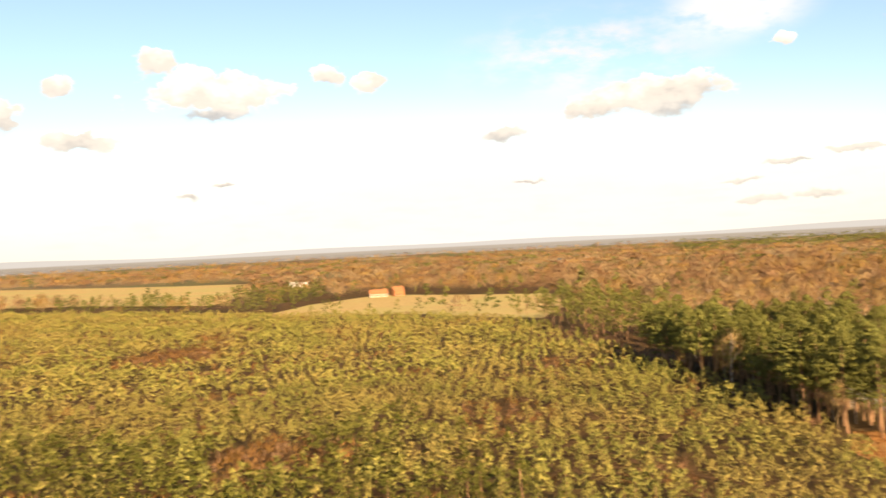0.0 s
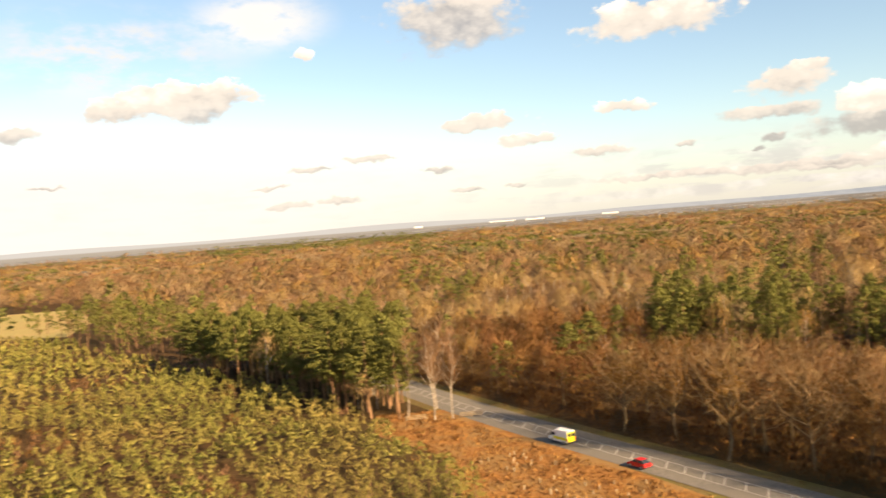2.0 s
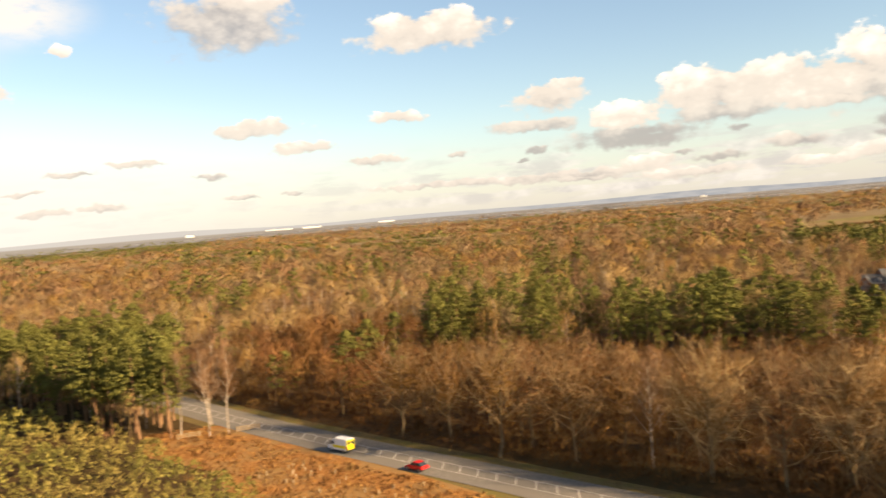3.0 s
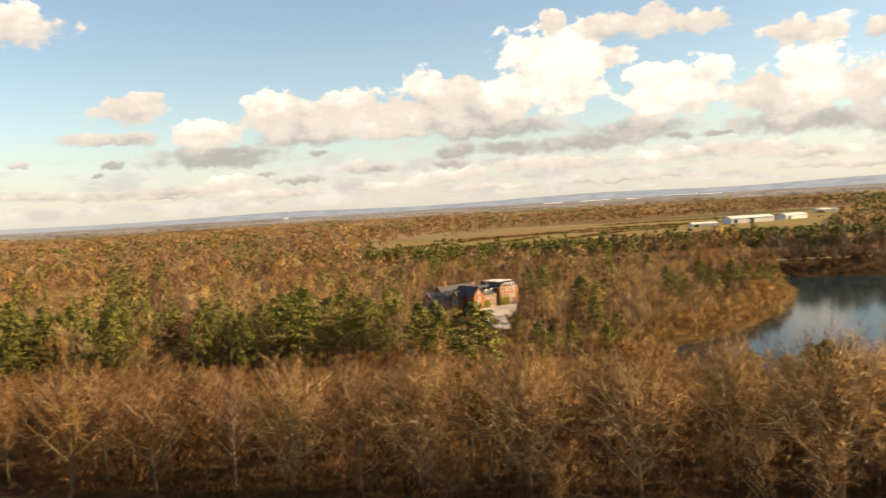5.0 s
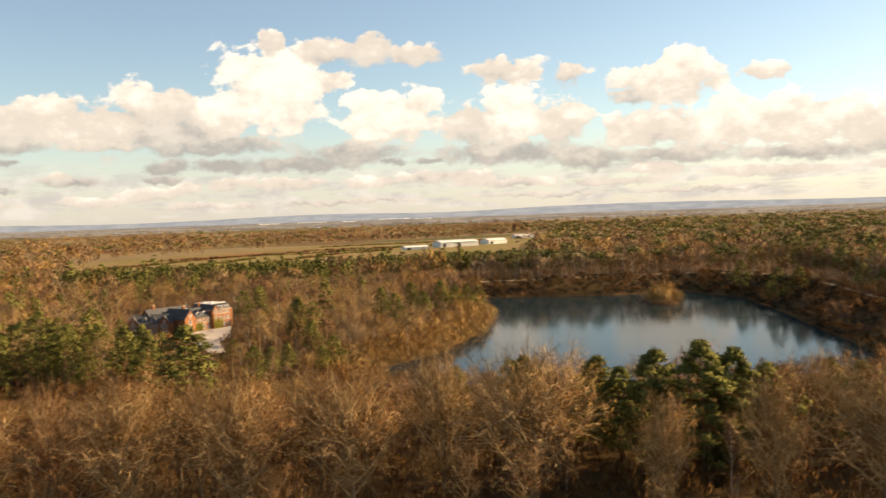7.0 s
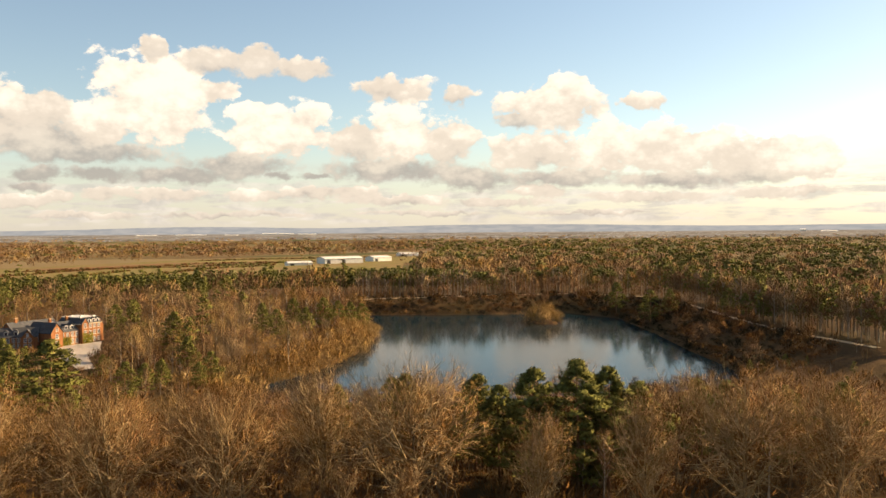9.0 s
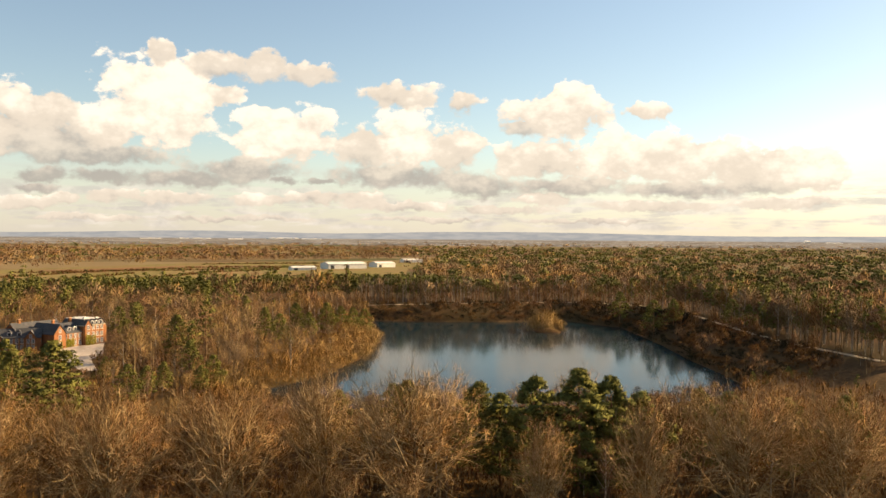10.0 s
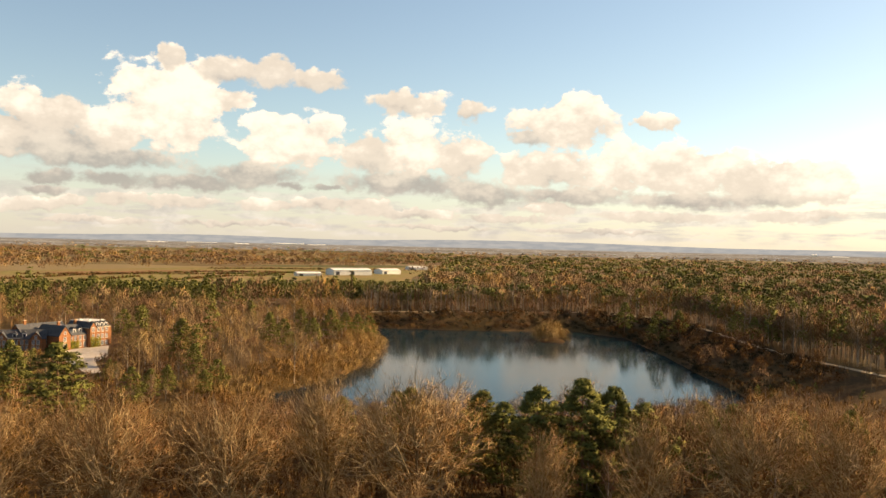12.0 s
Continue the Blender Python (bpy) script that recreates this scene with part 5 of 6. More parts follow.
M_FROND = surface("bracken_fronds", (0.24, 0.11, 0.034), (0.34, 0.17, 0.056), (0.30, 0.17, 0.06), 0.5, 0.1, random_by="island", spread=0.2)
planted("bracken", TUSSOCK, x, y, np.random.RandomState(45).uniform(0.5, 1.5, len(x)) * (1 + 0.4 * waves(x, y, 9, 46)), [M_FROND, M_FROND, M_RUSSET], "tussocks of dead orange bracken", "bracken")

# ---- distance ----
# emissive backdrop: distance haze is painted into its colours, paler northward
M_FARHILL_GLOW = bpy.data.materials.new("distant_land_glow")
M_FARHILL_GLOW.use_nodes = True
ht = M_FARHILL_GLOW.node_tree
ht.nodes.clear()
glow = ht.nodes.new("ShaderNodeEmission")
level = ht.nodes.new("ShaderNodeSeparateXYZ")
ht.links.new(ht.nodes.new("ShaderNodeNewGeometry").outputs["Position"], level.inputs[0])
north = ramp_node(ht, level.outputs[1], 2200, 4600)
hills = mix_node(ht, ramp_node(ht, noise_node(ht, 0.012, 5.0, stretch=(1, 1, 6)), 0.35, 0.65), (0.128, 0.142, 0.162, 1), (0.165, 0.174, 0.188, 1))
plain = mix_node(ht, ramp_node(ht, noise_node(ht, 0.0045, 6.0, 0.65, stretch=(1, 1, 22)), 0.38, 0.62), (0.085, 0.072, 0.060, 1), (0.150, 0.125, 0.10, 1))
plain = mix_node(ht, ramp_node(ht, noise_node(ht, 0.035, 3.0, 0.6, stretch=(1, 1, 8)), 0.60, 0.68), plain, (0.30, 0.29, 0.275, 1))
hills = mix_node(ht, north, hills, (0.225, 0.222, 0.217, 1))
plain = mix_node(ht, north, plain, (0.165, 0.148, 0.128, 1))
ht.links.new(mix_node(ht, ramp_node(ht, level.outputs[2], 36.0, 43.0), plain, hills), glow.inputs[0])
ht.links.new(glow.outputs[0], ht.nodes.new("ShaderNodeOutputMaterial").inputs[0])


def ridge(name, radius, low, high, size, seed):
    """Self-lit plain and hills beyond the woods, as a ring that rises outwards."""
    bs = np.arange(-40, 142, 0.4)
    ux, uy = np.sin(np.radians(bs)), np.cos(np.radians(bs))
    drop = np.interp(bs, [-40, 55, 80, 142], [16, 16, 0, 6])
    top = low - drop * 0.6 + (high - low - drop * 0.4) * (0.5 + 0.5 * waves(bs * 1.0, bs * 0.37, size, seed))
    rings = [(3350, np.full(len(bs), -20.0)), (3350, np.full(len(bs), 20.0)), (4100, np.full(len(bs), 33.0)), (radius, np.full(len(bs), 38.0)), (radius + 40, np.maximum(top, 42)), (radius + 80, np.full(len(bs), -20.0))]
    v = np.concatenate([np.stack([ux * q, uy * q, z], -1) for q, z in rings])
    n = len(bs)
    i = np.arange(n - 1)
    f = np.concatenate([np.stack([i, i + 1, i + n + 1, i + n], -1) + k * n for k in range(len(rings) - 1)])
    return tagged(mesh_object(name, v, f, M_FARHILL_GLOW), "self-lit backdrop of plain and blue-grey hills with haze painted in", "hills", kind="structure")


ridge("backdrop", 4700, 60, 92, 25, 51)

# ---- things ----
bpy.context.view_layer.update()


def part(name, bm, material, parent, label=""):
    """Link a bmesh as one mesh object under a thing or a part."""
    me = bpy.data.meshes.new(name)
    bmesh.ops.recalc_face_normals(bm, faces=bm.faces[:])
    bm.to_mesh(me)
    bm.free()
    me.materials.append(material)
    ob = new(name, me)
    ob.parent = parent
    if label:
        ob["label"] = label
    return ob


def box(bm, x0, x1, y0, y1, z0, z1):
    r = bmesh.ops.create_cube(bm, size=1)["verts"]
    for v in r:
        v.co = Vector(((x0 + x1) / 2 + v.co.x * (x1 - x0), (y0 + y1) / 2 + v.co.y * (y1 - y0), (z0 + z1) / 2 + v.co.z * (z1 - z0)))
    return r


def a_box(*extent, bevel=0.0):
    bm = bmesh.new()
    box(bm, *extent)
    if bevel:
        bmesh.ops.bevel(bm, geom=bm.edges[:], offset=bevel, segments=2, affect="EDGES")
    return bm


def prism(points, x0, x1, axis="x"):
    """A solid with the outline points, in the plane across the axis."""
    bm = bmesh.new()
    ends = []
    for at in (x0, x1):
        ends.append([bm.verts.new((at, p, q) if axis == "x" else (p, at, q)) for p, q in points])
    n = len(points)
    bm.faces.new(ends[0]), bm.faces.new(ends[1][::-1])
    for i in range(n):
        bm.faces.new((ends[0][i], ends[0][(i + 1) % n], ends[1][(i + 1) % n], ends[1][i]))
    return bm


def cylinder(x, y, z, radius, length, axis="z", sides=16, r2=None):
    bm = bmesh.new()
    bmesh.ops.create_cone(bm, cap_ends=True, segments=sides, radius1=radius, radius2=radius if r2 is None else r2, depth=length)
    turn_to = {"z": Matrix(), "x": Matrix.Rotation(math.pi / 2, 4, "Y"), "y": Matrix.Rotation(math.pi / 2, 4, "X")}[axis]
    bmesh.ops.transform(bm, matrix=Matrix.Translation((x, y, z)) @ turn_to, verts=bm.verts[:])
    return bm


def plain(name, colour, rough=0.5, metal=0.0, specular=0.5):
    return surface(name, tuple(c * 0.9 for c in colour), colour, None, 1.5, rough=rough, metal=metal, specular=specular)


M_BRICK = surface("red_brick", (0.20, 0.082, 0.038), (0.33, 0.15, 0.068), (0.26, 0.112, 0.05), 1.2, 0.15, rough=0.85, bump=0.1)
M_SLATE = surface("dark_slate", (0.05, 0.05, 0.053), (0.10, 0.098, 0.098), (0.07, 0.07, 0.07), 0.8, 0.1, rough=0.5)
M_LEAD = surface("pale_flat_roof", (0.42, 0.41, 0.39), (0.6, 0.58, 0.55), (0.5, 0.48, 0.45), 0.4, 0.06, rough=0.6)
M_WHITE = surface("white_paint", (0.52, 0.50, 0.46), (0.66, 0.64, 0.6), None, 1.0, rough=0.5)
M_STONE = surface("buff_stone", (0.45, 0.36, 0.24), (0.58, 0.48, 0.34), None, 1.0, rough=0.8)
M_GLASS = plain("dark_window_glass", (0.03, 0.035, 0.045), 0.08)
M_IVY = surface("ivy", (0.07, 0.075, 0.015), (0.2, 0.17, 0.03), None, 0.8, random_by="island")
M_TYRE = plain("tyre_rubber", (0.02, 0.02, 0.02), 0.8)
M_RIM = plain("wheel_metal", (0.45, 0.45, 0.46), 0.35, 0.8)
M_RED = plain("red_car_paint", (0.55, 0.02, 0.02), 0.25)
M_YELLOW = plain("hi_vis_yellow", (0.80, 0.68, 0.02), 0.45)
M_VANWHITE = plain("white_van_paint", (0.75, 0.75, 0.73), 0.35)
M_DARKTRIM = plain("black_trim", (0.025, 0.025, 0.028), 0.5)
M_LAMPRED = plain("red_lamp_glass", (0.45, 0.02, 0.015), 0.3)
M_LAMPCLEAR = plain("clear_lamp_glass", (0.6, 0.6, 0.58), 0.2)
M_TIMBER = surface("weathered_timber", (0.22, 0.16, 0.095), (0.34, 0.26, 0.165), None, 2.0, stretch=(1, 1, 0.3))
M_GUARD = surface("pale_tree_guard", (0.30, 0.22, 0.13), (0.42, 0.33, 0.21), None, 2.0)
M_SHEET = surface("pale_sheet_cladding", (0.6, 0.58, 0.52), (0.74, 0.72, 0.65), None, 0.3, rough=0.6)
M_SHEETGREY = surface("grey_sheet_roof", (0.35, 0.35, 0.34), (0.48, 0.47, 0.45), None, 0.3, rough=0.6)


# -- the brick house: local x runs along the lit front, y back from it, z up
def window(parent, x, y, z, w, h, face="y", arch=False):
    """A sash window: stone surround, white frame, glass, glazing bar and sill. face: the axis that it looks along, out of the wall to the minus side."""
    def at(u0, u1, d0, d1, z0, z1):
        return a_box(x + u0, x + u1, y + d0, y + d1, z + z0, z + z1) if face == "y" else a_box(x + d0, x + d1, y - u1, y - u0, z + z0, z + z1)
    win = part("window", at(-w / 2, w / 2, -0.02, 0.05, 0, h), M_GLASS, parent, "dark glazed sash window")
    bm = bmesh.new()
    t = 0.07
    for u0, u1, z0, z1 in ((-w / 2 - t, -w / 2 + 0.04, -t, h + t), (w / 2 - 0.04, w / 2 + t, -t, h + t), (-w / 2 + 0.04, w / 2 - 0.04, h - 0.04, h + t), (-w / 2 + 0.04, w / 2 - 0.04, -t, 0.04),
                           (-0.05, 0.05, 0.04, h - 0.04), (-w / 2 + 0.04, -0.05, h / 2 - 0.05, h / 2 + 0.05), (0.05, w / 2 - 0.04, h / 2 - 0.05, h / 2 + 0.05)):
        e = (x + u0, x + u1, y - 0.09, y + 0.03) if face == "y" else (x - 0.09, x + 0.03, y - u1, y - u0)
        box(bm, *e, z + z0, z + z1)
    part("window_frame", bm, M_WHITE, win, "white-painted frame and bars")
    part("window_sill", at(-w / 2 - 0.2, w / 2 + 0.2, -0.22, 0.02, -0.27, -0.14), M_STONE, win, "stone sill")
    return win


def gable_roof(x0, x1, y0, y1, z, rise, along="x", over=0.35, thick=0.22):
    """Two roof slopes with thickness; the ridge runs along the given axis."""
    if along == "x":
        m = (y0 + y1) / 2
        outline = [(y0 - over, z - over * 0.7), (m, z + rise), (y1 + over, z - over * 0.7), (y1 + over, z - over * 0.7 - thick), (m, z + rise - thick * 1.4), (y0 - over, z - over * 0.7 - thick)]
        return prism(outline, x0, x1, "x")
    m = (x0 + x1) / 2
    outline = [(x0 - over, z - over * 0.7), (m, z + rise), (x1 + over, z - over * 0.7), (x1 + over, z - over * 0.7 - thick), (m, z + rise - thick * 1.4), (x0 - over, z - over * 0.7 - thick)]
    return prism(outline, y0, y1, "y")


def gable_block(parent, x0, x1, y0, y1, eaves, rise, along="x", label=""):
    """Walls with pointed ends and a slate roof."""
    if along == "x":
        m = (y0 + y1) / 2
        wall = prism([(y0, 0), (y1, 0), (y1, eaves), (m, eaves + rise - 0.3), (y0, eaves)], x0, x1, "x")
        roof = gable_roof(x0 - 0.25, x1 + 0.25, y0, y1, eaves, rise, "x")
    else:
        m = (x0 + x1) / 2
        wall = prism([(x0, 0), (x1, 0), (x1, eaves), (m, eaves + rise - 0.3), (x0, eaves)], y0, y1, "y")
        roof = gable_roof(x0, x1, y0 - 0.25, y1 + 0.25, eaves, rise, "y")
    w = part("wall", wall, M_BRICK, parent, label)
    part("roof", roof, M_SLATE, parent, "dark slate roof")
    return w


def dormer(parent, x, y, z):
    d = part("dormer", a_box(x - 0.75, x + 0.75, y, y + 1.9, z, z + 1.7), M_WHITE, parent, "white dormer with a small window")
    part("dormer_roof", gable_roof(x - 0.75, x + 0.75, y - 0.15, y + 2.4, z + 1.75, 0.75, "y", 0.2, 0.12), M_SLATE, d)
    part("pane", a_box(x - 0.5, x + 0.5, y - 0.03, y + 0.02, z + 0.25, z + 1.45), M_GLASS, d)


def chimney(parent, x, y, z, h=2.6):
    c = part("chimney", a_box(x - 0.55, x + 0.55, y - 0.4, y + 0.4, z, z + h, bevel=0.03), M_BRICK, parent, "red brick chimney stack")
    part("cap", a_box(x - 0.65, x + 0.65, y - 0.5, y + 0.5, z + h, z + h + 0.18), M_STONE, c)
    for k in (-0.3, 0.3):
        part("chimney_pot", cylinder(x + k, y, z + h + 0.43, 0.16, 0.5, sides=8, r2=0.12), M_BRICK, c)


def brick_house():
    house = new("brick_house")
    tagged(house, "long red brick country house with slate roofs and white windows", "house")
    # low left wing, turned away from the sunlit front
    before = set(bpy.data.objects)
    gable_block(house, -18.0, 0.0, 0.8, 8.6, 5.4, 3.4, "x", "dark red brick wall of the low wing")
    for gx in (-16.0, -3.6):
        gable_block(house, gx - 2.0, gx + 2.0, 0.0, 4.6, 5.4, 2.8, "y", "small brick gable")
        window(house, gx, 0.0, 5.2, 0.8, 1.3)
        for u in (-0.85, 0.85):
            window(house, gx + u, 0.0, 2.9, 1.0, 1.7)
            window(house, gx + u, 0.0, 0.5, 1.0, 1.6)
    for wx in (-12.6, -10.8, -8.8, -7.0):
        window(house, wx, 0.8, 2.9, 1.0, 1.8)
        window(house, wx, 0.8, 0.5, 1.0, 1.6)
    for dx in (-11.6, -8.0):
        dormer(house, dx, 1.5, 5.7)
    for wy in (2.6, 6.4):
        window(house, 0.06, wy, 3.0, 1.0, 1.7, "x")
    swing = Matrix.Translation((-5.6, 3.2, 0)) @ Matrix.Rotation(radians(-45), 4, "Z")
    for ob in set(bpy.data.objects) - before:
        ob.data.transform(swing)
    # cross gable
    gable_block(house, -3.2, 2.4, -1.8, 12.0, 6.6, 4.0, "y", "tall brick cross gable")
    for z in (0.9, 3.9, 7.0):
        window(house, -0.4, -1.8, z, 1.3 if z < 6 else 0.9, 1.9 if z < 6 else 1.4)
    # middle range
    gable_block(house, 2.4, 12.0, 0.0, 10.0, 6.4, 3.8, "x", "sunlit brick wall of the middle range")
    for wx in (3.8, 6.2, 8.6, 10.8):
        window(house, wx, 0.0, 3.7, 1.2, 1.9)
        window(house, wx, 0.0, 0.8, 1.2, 2.0)
    for dx in (6.3, 9.3):
        dormer(house, dx, 0.9, 6.9)
    # tall right block with a flat top
    part("wall", a_box(12.0, 23.5, -0.7, 13.0, 0, 8.6), M_BRICK, house, "sunlit brick wall of the tall block")
    mansard = bmesh.new()
    top = box(mansard, 12.0, 23.5, -0.7, 13.0, 8.6, 11.2)
    for v in top:
        if v.co.z > 10:
            v.co.x += 1.3 if v.co.x < 17 else -1.3
            v.co.y += 1.3 if v.co.y < 5 else -1.3
    part("roof", mansard, M_SLATE, house, "slate mansard roof")
    part("flat_roof", a_box(13.2, 22.3, 0.6, 11.8, 11.2, 11.45), M_SHEETGREY, house, "grey flat roof with pale edges")
    for sx, sy, sz in ((15.0, 2.0, 11.45), (18.5, 6.0, 11.45), (20.5, 1.2, 11.45), (16.2, 9.0, 11.45), (8.0, 10.8, 9.3), (4.0, 11.2, 9.3)):
        part("skylight", a_box(sx - 0.7, sx + 0.7, sy - 0.5, sy + 0.5, sz, sz + 0.35, bevel=0.05), M_WHITE, house, "white roof light")
    part("cornice", a_box(11.8, 23.7, -0.9, 13.2, 8.45, 8.7), M_STONE, house)
    gable_block(house, 12.4, 15.6, -1.4, 2.0, 8.8, 2.6, "y", "brick gable with a stone cap")
    for z in (0.9, 3.9, 6.9):
        window(house, 14.0, -1.4, z, 1.3, 1.9)
        for wx in (17.2, 19.4, 21.6):
            window(house, wx, -0.7, z - 0.1, 1.2, 1.8)
    for dx in (17.0, 19.2, 21.4):
        dormer(house, dx, -0.4, 8.9)
    # back ranges and far end
    gable_block(house, -10.0, 12.0, 12.0, 19.0, 7.4, 3.4, "x", "brick back range")
    part("flat_roof", a_box(0.0, 13.0, 10.2, 12.0, 9.0, 9.3), M_SHEETGREY, house, "grey flat roof between the ranges")
    gable_block(house, 23.5, 27.5, 3.0, 10.0, 7.6, 3.0, "y", "small end gable")
    window(house, 25.5, 3.0, 4.4, 1.0, 1.7)
    for cx, cy, cz in ((2.6, 6.0, 9.0), (12.2, 7.5, 9.2), (-6.0, 15.5, 9.6)):
        chimney(house, cx, cy, cz)
    # ivy on the sunlit wall
    rng = np.random.RandomState(77)
    for x0, x1, top_z, yy in ((3.2, 7.6, 3.6, 0.0), (12.6, 17.6, 4.6, -1.4)):
        n = 420
        p = np.column_stack([rng.uniform(x0, x1, n), np.full(n, yy - 0.1) - rng.uniform(0, 0.5, n), top_z * rng.uniform(0, 1, n) ** 0.8 * rng.uniform(0.7, 1.1, n)])
        v, f, q = slivers(p, unit(rng.normal(size=(n, 3))), rng.uniform(0.4, 0.8, n), rng.uniform(0.3, 0.6, n), rng, np.tile([0.0, -1.0, 0.3], (n, 1)))
        ob = mesh_object("ivy", v, f, M_IVY, house, q)
        ob["label"] = "green ivy on the brick wall"
    return house


HOUSE_AT = compass(74.45, 352)
house = brick_house()
house.matrix_basis = pose(HOUSE_AT.x, HOUSE_AT.y, 0, 0, 0, -125 + 90) @ Matrix.Diagonal((0.92, 0.92, 0.88, 1))

# -- vehicles: local x ahead, z up


def wheel(parent, x, y, r, w):
    tyre = part("wheel", cylinder(x, y, r, r, w, "y", 20), M_TYRE, parent)
    part("rim", cylinder(x, y + (0.02 if y > 0 else -0.02), r, r * 0.6, w, "y", 14), M_RIM, tyre)


def rounded(bm, offset):
    bmesh.ops.bevel(bm, geom=bm.edges[:], offset=offset, segments=2, affect="EDGES")
    return bm


def van():
    v = new("van")
    tagged(v, "white high-roofed van with a bright yellow rear, driving on the road", "van")
    part("body", rounded(prism([(-2.7, 0.42), (2.0, 0.42), (2.65, 0.5), (2.7, 1.05), (1.75, 1.25), (1.15, 2.35), (0.6, 2.55), (-2.7, 2.55)], -0.98, 0.98, "y"), 0.08), M_VANWHITE, v)
    part("rear_door", a_box(-2.76, -2.69, -0.92, -0.02, 0.6, 2.42, bevel=0.02), M_YELLOW, v, "yellow reflective rear door")
    part("rear_door", a_box(-2.76, -2.69, 0.02, 0.92, 0.6, 2.42, bevel=0.02), M_YELLOW, v, "yellow reflective rear door")
    for y in (-0.45, 0.45):
        part("rear_window", a_box(-2.79, -2.755, y - 0.33, y + 0.33, 1.55, 2.15), M_GLASS, v)
        part("tail_lamp", a_box(-2.79, -2.70, y * 2 - 0.07, y * 2 + 0.07, 0.75, 1.35), M_LAMPRED, v)
        part("headlamp", a_box(2.55, 2.72, y * 1.7 - 0.18, y * 1.7 + 0.18, 0.78, 1.0), M_LAMPCLEAR, v)
    for s in (-1, 1):
        part("side_stripe", a_box(-2.5, 1.2, s * 0.985 - 0.012, s * 0.985 + 0.012, 0.85, 1.35), M_YELLOW, v, "yellow side stripe")
        part("side_window", a_box(0.75, 1.55, s * 0.985 - 0.02, s * 0.985 + 0.02, 1.45, 2.0), M_GLASS, v)
        part("door_mirror", a_box(1.45, 1.6, s * 1.12 - 0.1, s * 1.12 + 0.1, 1.4, 1.7, bevel=0.02), M_DARKTRIM, v)
    ws = prism([(1.76, 1.3), (1.22, 2.28), (1.26, 2.31), (1.83, 1.32)], -0.82, 0.82, "y")
    part("windscreen", ws, M_GLASS, v)
    part("bumper", a_box(-2.82, -2.68, -0.95, 0.95, 0.38, 0.6, bevel=0.03), M_DARKTRIM, v)
    part("bumper", a_box(2.6, 2.78, -0.95, 0.95, 0.35, 0.68, bevel=0.04), M_DARKTRIM, v)
    part("light_bar", a_box(0.4, 0.75, -0.6, 0.6, 2.56, 2.7, bevel=0.03), M_LAMPCLEAR, v)
    for x in (-1.75, 1.75):
        for y in (-0.87, 0.87):
            wheel(v, x, y, 0.35, 0.24)
    return v


def hatchback():
    c = new("car")
    tagged(c, "bright red hatchback car driving on the road", "car")
    part("body", rounded(prism([(-2.0, 0.3), (2.0, 0.3), (2.08, 0.62), (1.15, 0.92), (-1.95, 0.98), (-2.08, 0.6)], -0.87, 0.87, "y"), 0.07), M_RED, c)
    cabin = prism([(-1.85, 0.95), (1.1, 0.92), (0.35, 1.42), (-1.25, 1.47)], -0.74, 0.74, "y")
    part("cabin", rounded(cabin, 0.05), M_GLASS, c, "dark glazed cabin")
    part("roof", a_box(-1.2, 0.3, -0.7, 0.7, 1.44, 1.5, bevel=0.02), M_RED, c)
    for s in (-1, 1):
        part("tail_lamp", a_box(-2.1, -1.98, s * 0.68 - 0.14, s * 0.68 + 0.14, 0.68, 0.86), M_LAMPRED, c)
        part("headlamp", a_box(1.9, 2.08, s * 0.62 - 0.17, s * 0.62 + 0.17, 0.55, 0.7), M_LAMPCLEAR, c)
        part("door_pillar", a_box(-0.35, -0.25, s * 0.75 - 0.02, s * 0.75 + 0.02, 0.95, 1.45), M_RED, c)
        part("door_mirror", a_box(0.65, 0.8, s * 0.93 - 0.09, s * 0.93 + 0.09, 0.95, 1.08, bevel=0.02), M_RED, c)
    part("bumper", a_box(-2.14, -2.0, -0.84, 0.84, 0.3, 0.5, bevel=0.03), M_DARKTRIM, c)
    part("bumper", a_box(1.98, 2.12, -0.84, 0.84, 0.28, 0.48, bevel=0.03), M_DARKTRIM, c)
    for x in (-1.28, 1.3):
        for y in (-0.78, 0.78):
            wheel(c, x, y, 0.31, 0.2)
    return c


van().matrix_basis = pose(96.6, 127, 0.10, 0, 0, 92)
hatchback().matrix_basis = pose(95.6, 105.5, 0.10, 0, 0, 91)

# -- hatched middle of the road and edge dashes
for yy in np.arange(62, 205, 4.0):
    bm = bmesh.new()
    xc = float(road_x(yy))
    vs = [bm.verts.new(p) for p in ((xc - 1.2, yy, 0.106), (xc + 1.5, yy + 2.2, 0.106), (xc + 1.5, yy + 2.5, 0.106), (xc - 1.2, yy + 0.3, 0.106))]
    bm.faces.new(vs)
    tagged(part("road_hatch", bm, M_LINE, None), "worn white diagonal road hatching", "road marking", kind="structure")

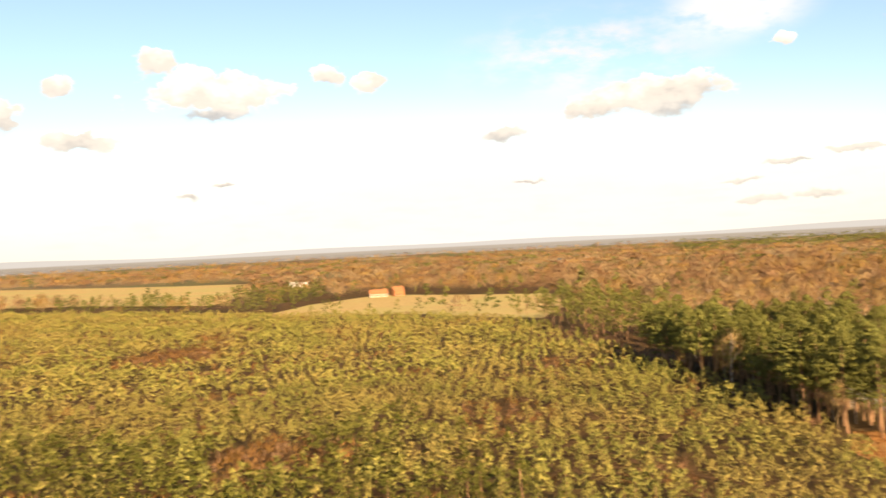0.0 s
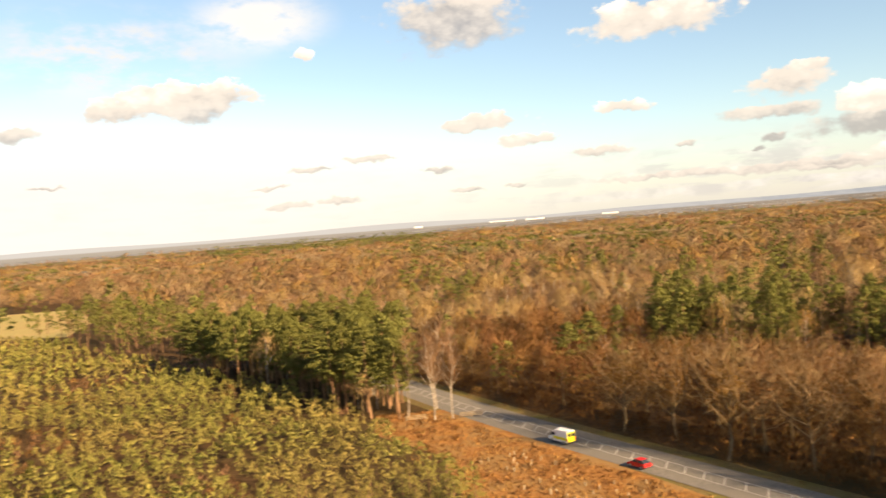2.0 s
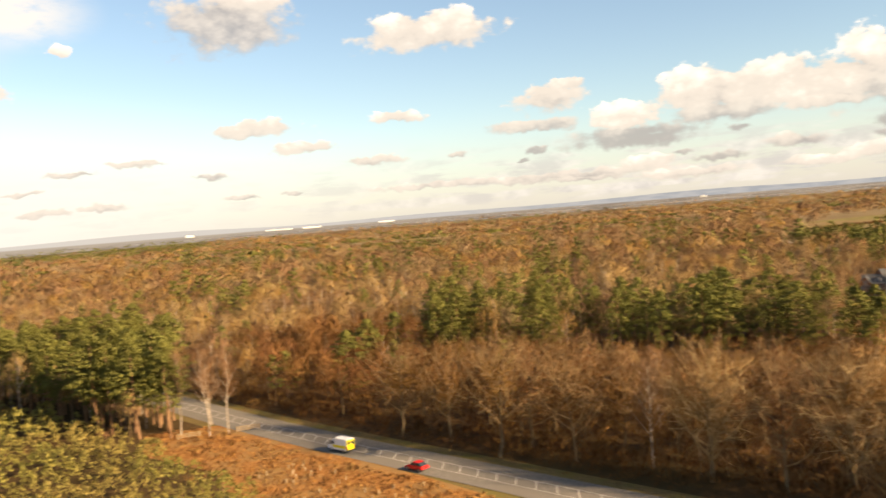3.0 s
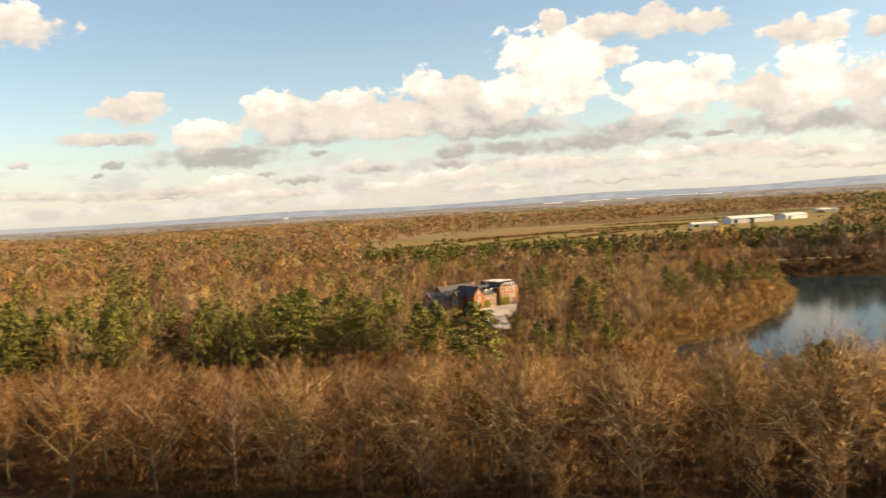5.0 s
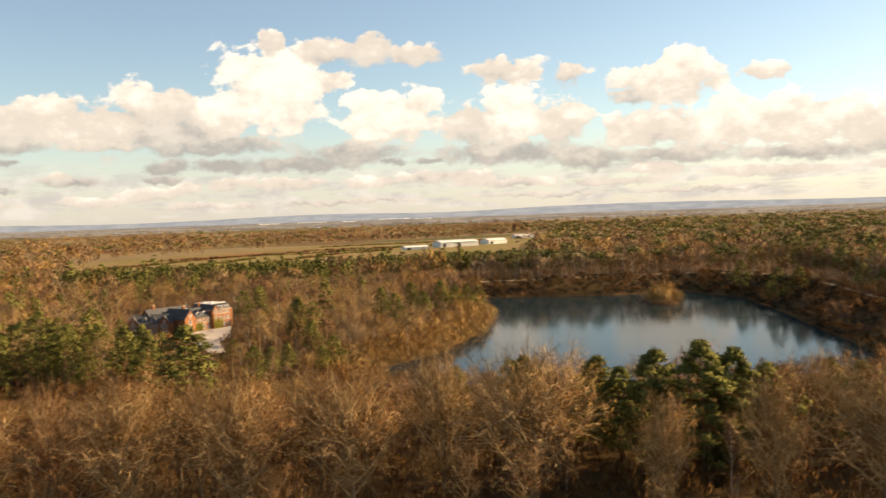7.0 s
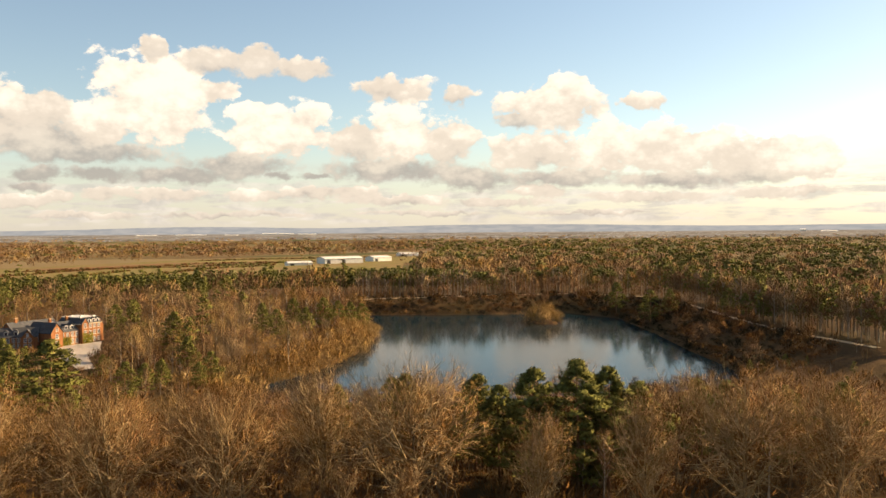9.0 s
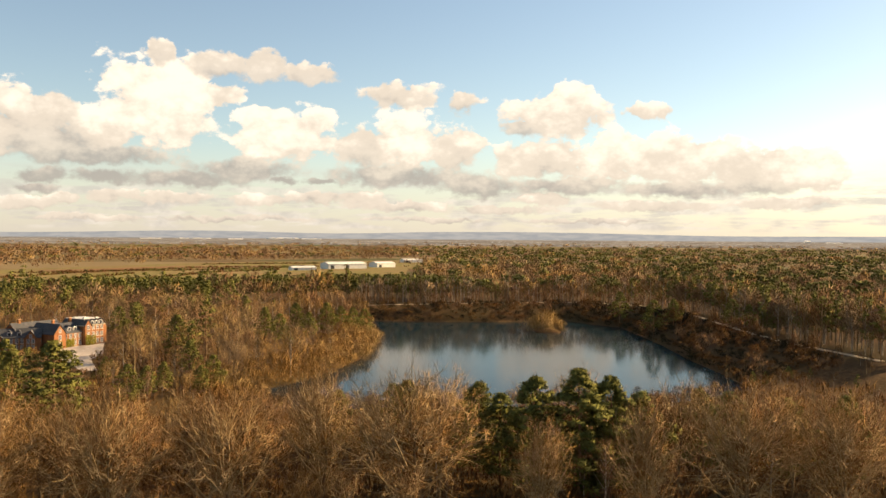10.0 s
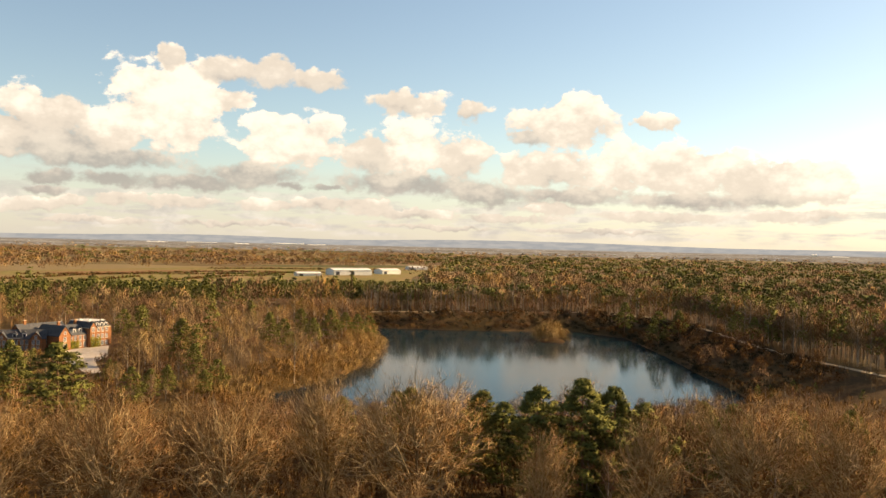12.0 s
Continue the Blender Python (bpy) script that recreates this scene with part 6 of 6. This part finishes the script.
# -- rail fence and loose rail at the end of the clearing


def rail_fence(x0, y0, x1, y1, posts):
    f = new("rail_fence")
    tagged(f, "low weathered timber rail fence in the bracken", "fence")
    a, b_ = Vector((x0, y0, 0)), Vector((x1, y1, 0))
    for i in range(posts):
        p = a.lerp(b_, i / (posts - 1))
        part("post", a_box(p.x - 0.08, p.x + 0.08, p.y - 0.08, p.y + 0.08, -0.2, 1.25, bevel=0.02), M_TIMBER, f)
    d = (b_ - a).normalized()
    side = Vector((-d.y, d.x, 0)) * 0.06
    for z in (0.45, 0.8, 1.15):
        bm = bmesh.new()
        vs = [bm.verts.new(q + Vector((0, 0, zz))) for zz in (z - 0.06, z + 0.06) for q in (a - side, b_ - side, b_ + side, a + side)]
        for q in ((0, 1, 2, 3), (7, 6, 5, 4), (0, 4, 5, 1), (1, 5, 6, 2), (2, 6, 7, 3), (3, 7, 4, 0)):
            bm.faces.new([vs[k] for k in q])
        part("rail", bm, M_TIMBER, f)
    return f


rail_fence(94.5, 159.5, 98.6, 157.6, 3)
rail_fence(84.5, 166.0, 88.5, 164.0, 3)

# -- pale tree guards in the bracken
guard = new("tree_guard")
tagged(guard, "pale plastic tree guard on a stake", "tree guard", "tree guards in the clearing")
part("tube", cylinder(0, 0, 0.45, 0.13, 0.9, sides=8, r2=0.15), M_GUARD, guard)
part("stake", a_box(0.16, 0.22, -0.03, 0.03, -0.1, 1.1), M_TIMBER, guard)
rng = np.random.RandomState(12)
spots = []
for gx in np.arange(76, 90, 1.7):
    for gy in np.arange(96, 128, 2.0):
        jx, jy = gx + rng.uniform(-0.8, 0.8), gy + rng.uniform(-0.8, 0.8)
        if bool(inside(CLEARING, np.array(jx), np.array(jy))) and rng.uniform() < 0.2 and jx < 91 - 0.0 * jy:
            spots.append((jx, jy))
guard.matrix_basis = pose(spots[0][0], spots[0][1], 0.05)
for jx, jy in spots[1:]:
    copy_thing(guard, pose(jx, jy, 0.05, rng.uniform(-6, 6), rng.uniform(-6, 6), rng.uniform(0, 360)) @ Matrix.Scale(0.75, 4))

# -- tall pale birches at the edge of the clearing
white_birch = birch_tree(66, 20.5, 2.4, 1000, 0.06)
tall = tree_model("birch_tree", white_birch, M_BIRCHBARK, M_BIRCHTWIG, "tall birch with a bright white trunk beside the clearing", "tree", "birch trees")
tall.matrix_basis = pose(89.8, 162.5, 0, 0, 0, 40) @ Matrix.Diagonal((1.15, 1.15, 1.0, 1))
for bx, by, s, rz in ((93.2, 160.6, 1.02, 200), (87.0, 169.5, 0.95, 120), (95.8, 172.0, 0.85, 300)):
    copy_thing(tall, pose(bx, by, 0, 1.5, -1.0, rz) @ Matrix.Diagonal((0.95, 0.95, s, 1)))

# -- hedges across the pasture
HEDGE = [clump(400 + i, 4.6, 2.0, 50, 1.3, 0.6, foot=1.0) for i in range(3)]
for (bx0, by0), (bx1, by1) in (((740, 205), (1060, 110)), ((1060, 110), (1120, 45)), ((1010, 270), (1190, 150)), ((1190, 150), (1215, 20)), ((1240, -20), (1330, -120)), ((820, 330), (1010, 270)), ((1300, 160), (1390, -100)), ((1010, 330), (1165, 60)), ((870, 235), (1010, 200)), ((1180, 60), (1290, -60))):
    n = int(math.hypot(bx1 - bx0, by1 - by0) / 2.6)
    k = np.linspace(0, 1, n)
    planted("hedge", HEDGE, bx0 + (bx1 - bx0) * k + np.random.RandomState(n).normal(size=n), by0 + (by1 - by0) * k, np.random.RandomState(n).uniform(0.7, 1.3, n), [M_TWIG_DARK_SHADE, M_NEEDLE, M_TWIG_DARK_SHADE], "dark clipped field hedge", "hedge")

# -- farm sheds in the pasture


def shed(name, b0, d0, b1, d1, depth, eaves, rise, label):
    p, q = compass(b0, d0), compass(b1, d1)
    length = (q - p).length
    s = new(name)
    tagged(s, label, "farm building")
    part("wall", prism([(0, 0), (depth, 0), (depth, eaves), (depth / 2, eaves + rise - 0.2), (0, eaves)], 0, length, "x"), M_SHEET, s)
    part("roof", gable_roof(-0.4, length + 0.4, 0, depth, eaves, rise, "x", 0.5, 0.2), M_SHEETGREY, s)
    for k in range(int(length / 22)):
        part("shed_door", a_box(3 + 22 * k, 8 + 22 * k, -0.08, 0.02, 0, eaves * 0.7), M_DARKTRIM, s)
    a = math.degrees(math.atan2(q.y - p.y, q.x - p.x))
    z = float(ground_z(p.x, p.y))
    s.matrix_basis = pose(p.x, p.y, z + 0.9, 0, 0, a)
    return s


shed("farm_shed", 91.0, 1140, 93.5, 1165, 26, 7.0, 2.6, "long pale farm shed in the pasture")
shed("farm_shed", 94.2, 1230, 95.4, 1250, 20, 6.0, 2.4, "pale farm shed beside the long one")
shed("farm_shed", 88.6, 1095, 90.2, 1105, 14, 4.0, 1.8, "low pale farm building")
shed("farm_shed", 96.0, 1480, 97.2, 1495, 18, 4.5, 2.0, "far low pale farm building")

# -- small houses and far pale warehouses


def cottage(name, b, d, length, depth, eaves, rise, wall, roof, turn_by, label, category="house"):
    h = new(name)
    tagged(h, label, category)
    part("wall", prism([(0, 0), (depth, 0), (depth, eaves), (depth / 2, eaves + rise - 0.2), (0, eaves)], 0, length, "x"), wall, h)
    part("roof", gable_roof(-0.4, length + 0.4, 0, depth, eaves, rise, "x", 0.4, 0.2), roof, h)
    if length < 40:
        for k in range(max(1, int(length / 4))):
            w = part("window", a_box(1.4 + 4 * k, 2.7 + 4 * k, -0.08, 0.02, 1.0, 2.3), M_GLASS, h)
            part("window_sill", a_box(1.3 + 4 * k, 2.8 + 4 * k, -0.18, -0.08, 0.85, 1.0), M_WHITE, w)
        part("chimney", a_box(length * 0.75, length * 0.75 + 0.9, depth / 2 - 0.4, depth / 2 + 0.4, eaves + rise - 0.6, eaves + rise + 1.1), M_BRICK, h)
    p = compass(b, d)
    h.matrix_basis = pose(p.x, p.y, float(ground_z(p.x, p.y)) + 0.3, 0, 0, -b + turn_by)


M_TILE = surface("orange_clay_tiles", (0.20, 0.085, 0.042), (0.29, 0.13, 0.06), None, 0.8)
M_RENDER = surface("cream_render", (0.24, 0.19, 0.14), (0.34, 0.28, 0.21), None, 0.6)
cottage("cottage", -5.0, 760, 16, 8, 3.6, 3.4, M_RENDER, M_TILE, 8, "long cottage with an orange tiled roof")
cottage("cottage", -3.4, 765, 10, 8, 5.0, 3.6, M_BRICK, M_TILE, 20, "tall brick house beside the long cottage")
cottage("cottage", -10.2, 1090, 22, 10, 4.0, 2.4, M_SHEET, M_SHEETGREY, 0, "low pale building at the wood's edge")
cottage("cottage", 7.6, 1650, 26, 10, 7.0, 3.0, M_RENDER, M_SLATE, 5, "pale house among bare trees")
cottage("cottage", 9.2, 1700, 18, 10, 7.0, 3.0, M_BRICK, M_SLATE, -12, "brick house among bare trees")
for wb_, wd, wl_, wh in ((28.6, 4350, 60, 22), (33.6, 4400, 220, 12), (36.0, 4300, 150, 14), (41.0, 4350, 130, 16), (62.0, 4300, 40, 16), (79.2, 4300, 160, 11), (81.6, 4350, 240, 12), (84.6, 4300, 110, 11), (87.0, 4400, 260, 14), (89.3, 4350, 150, 12), (121.4, 4300, 40, 22), (122.6, 4250, 110, 12)):
    cottage("warehouse", wb_, wd, wl_ * 0.6, 60, wh * 0.55, wh * 0.15, M_WHITE, M_SHEET, 4, "white warehouse far off on the plain", "warehouse")
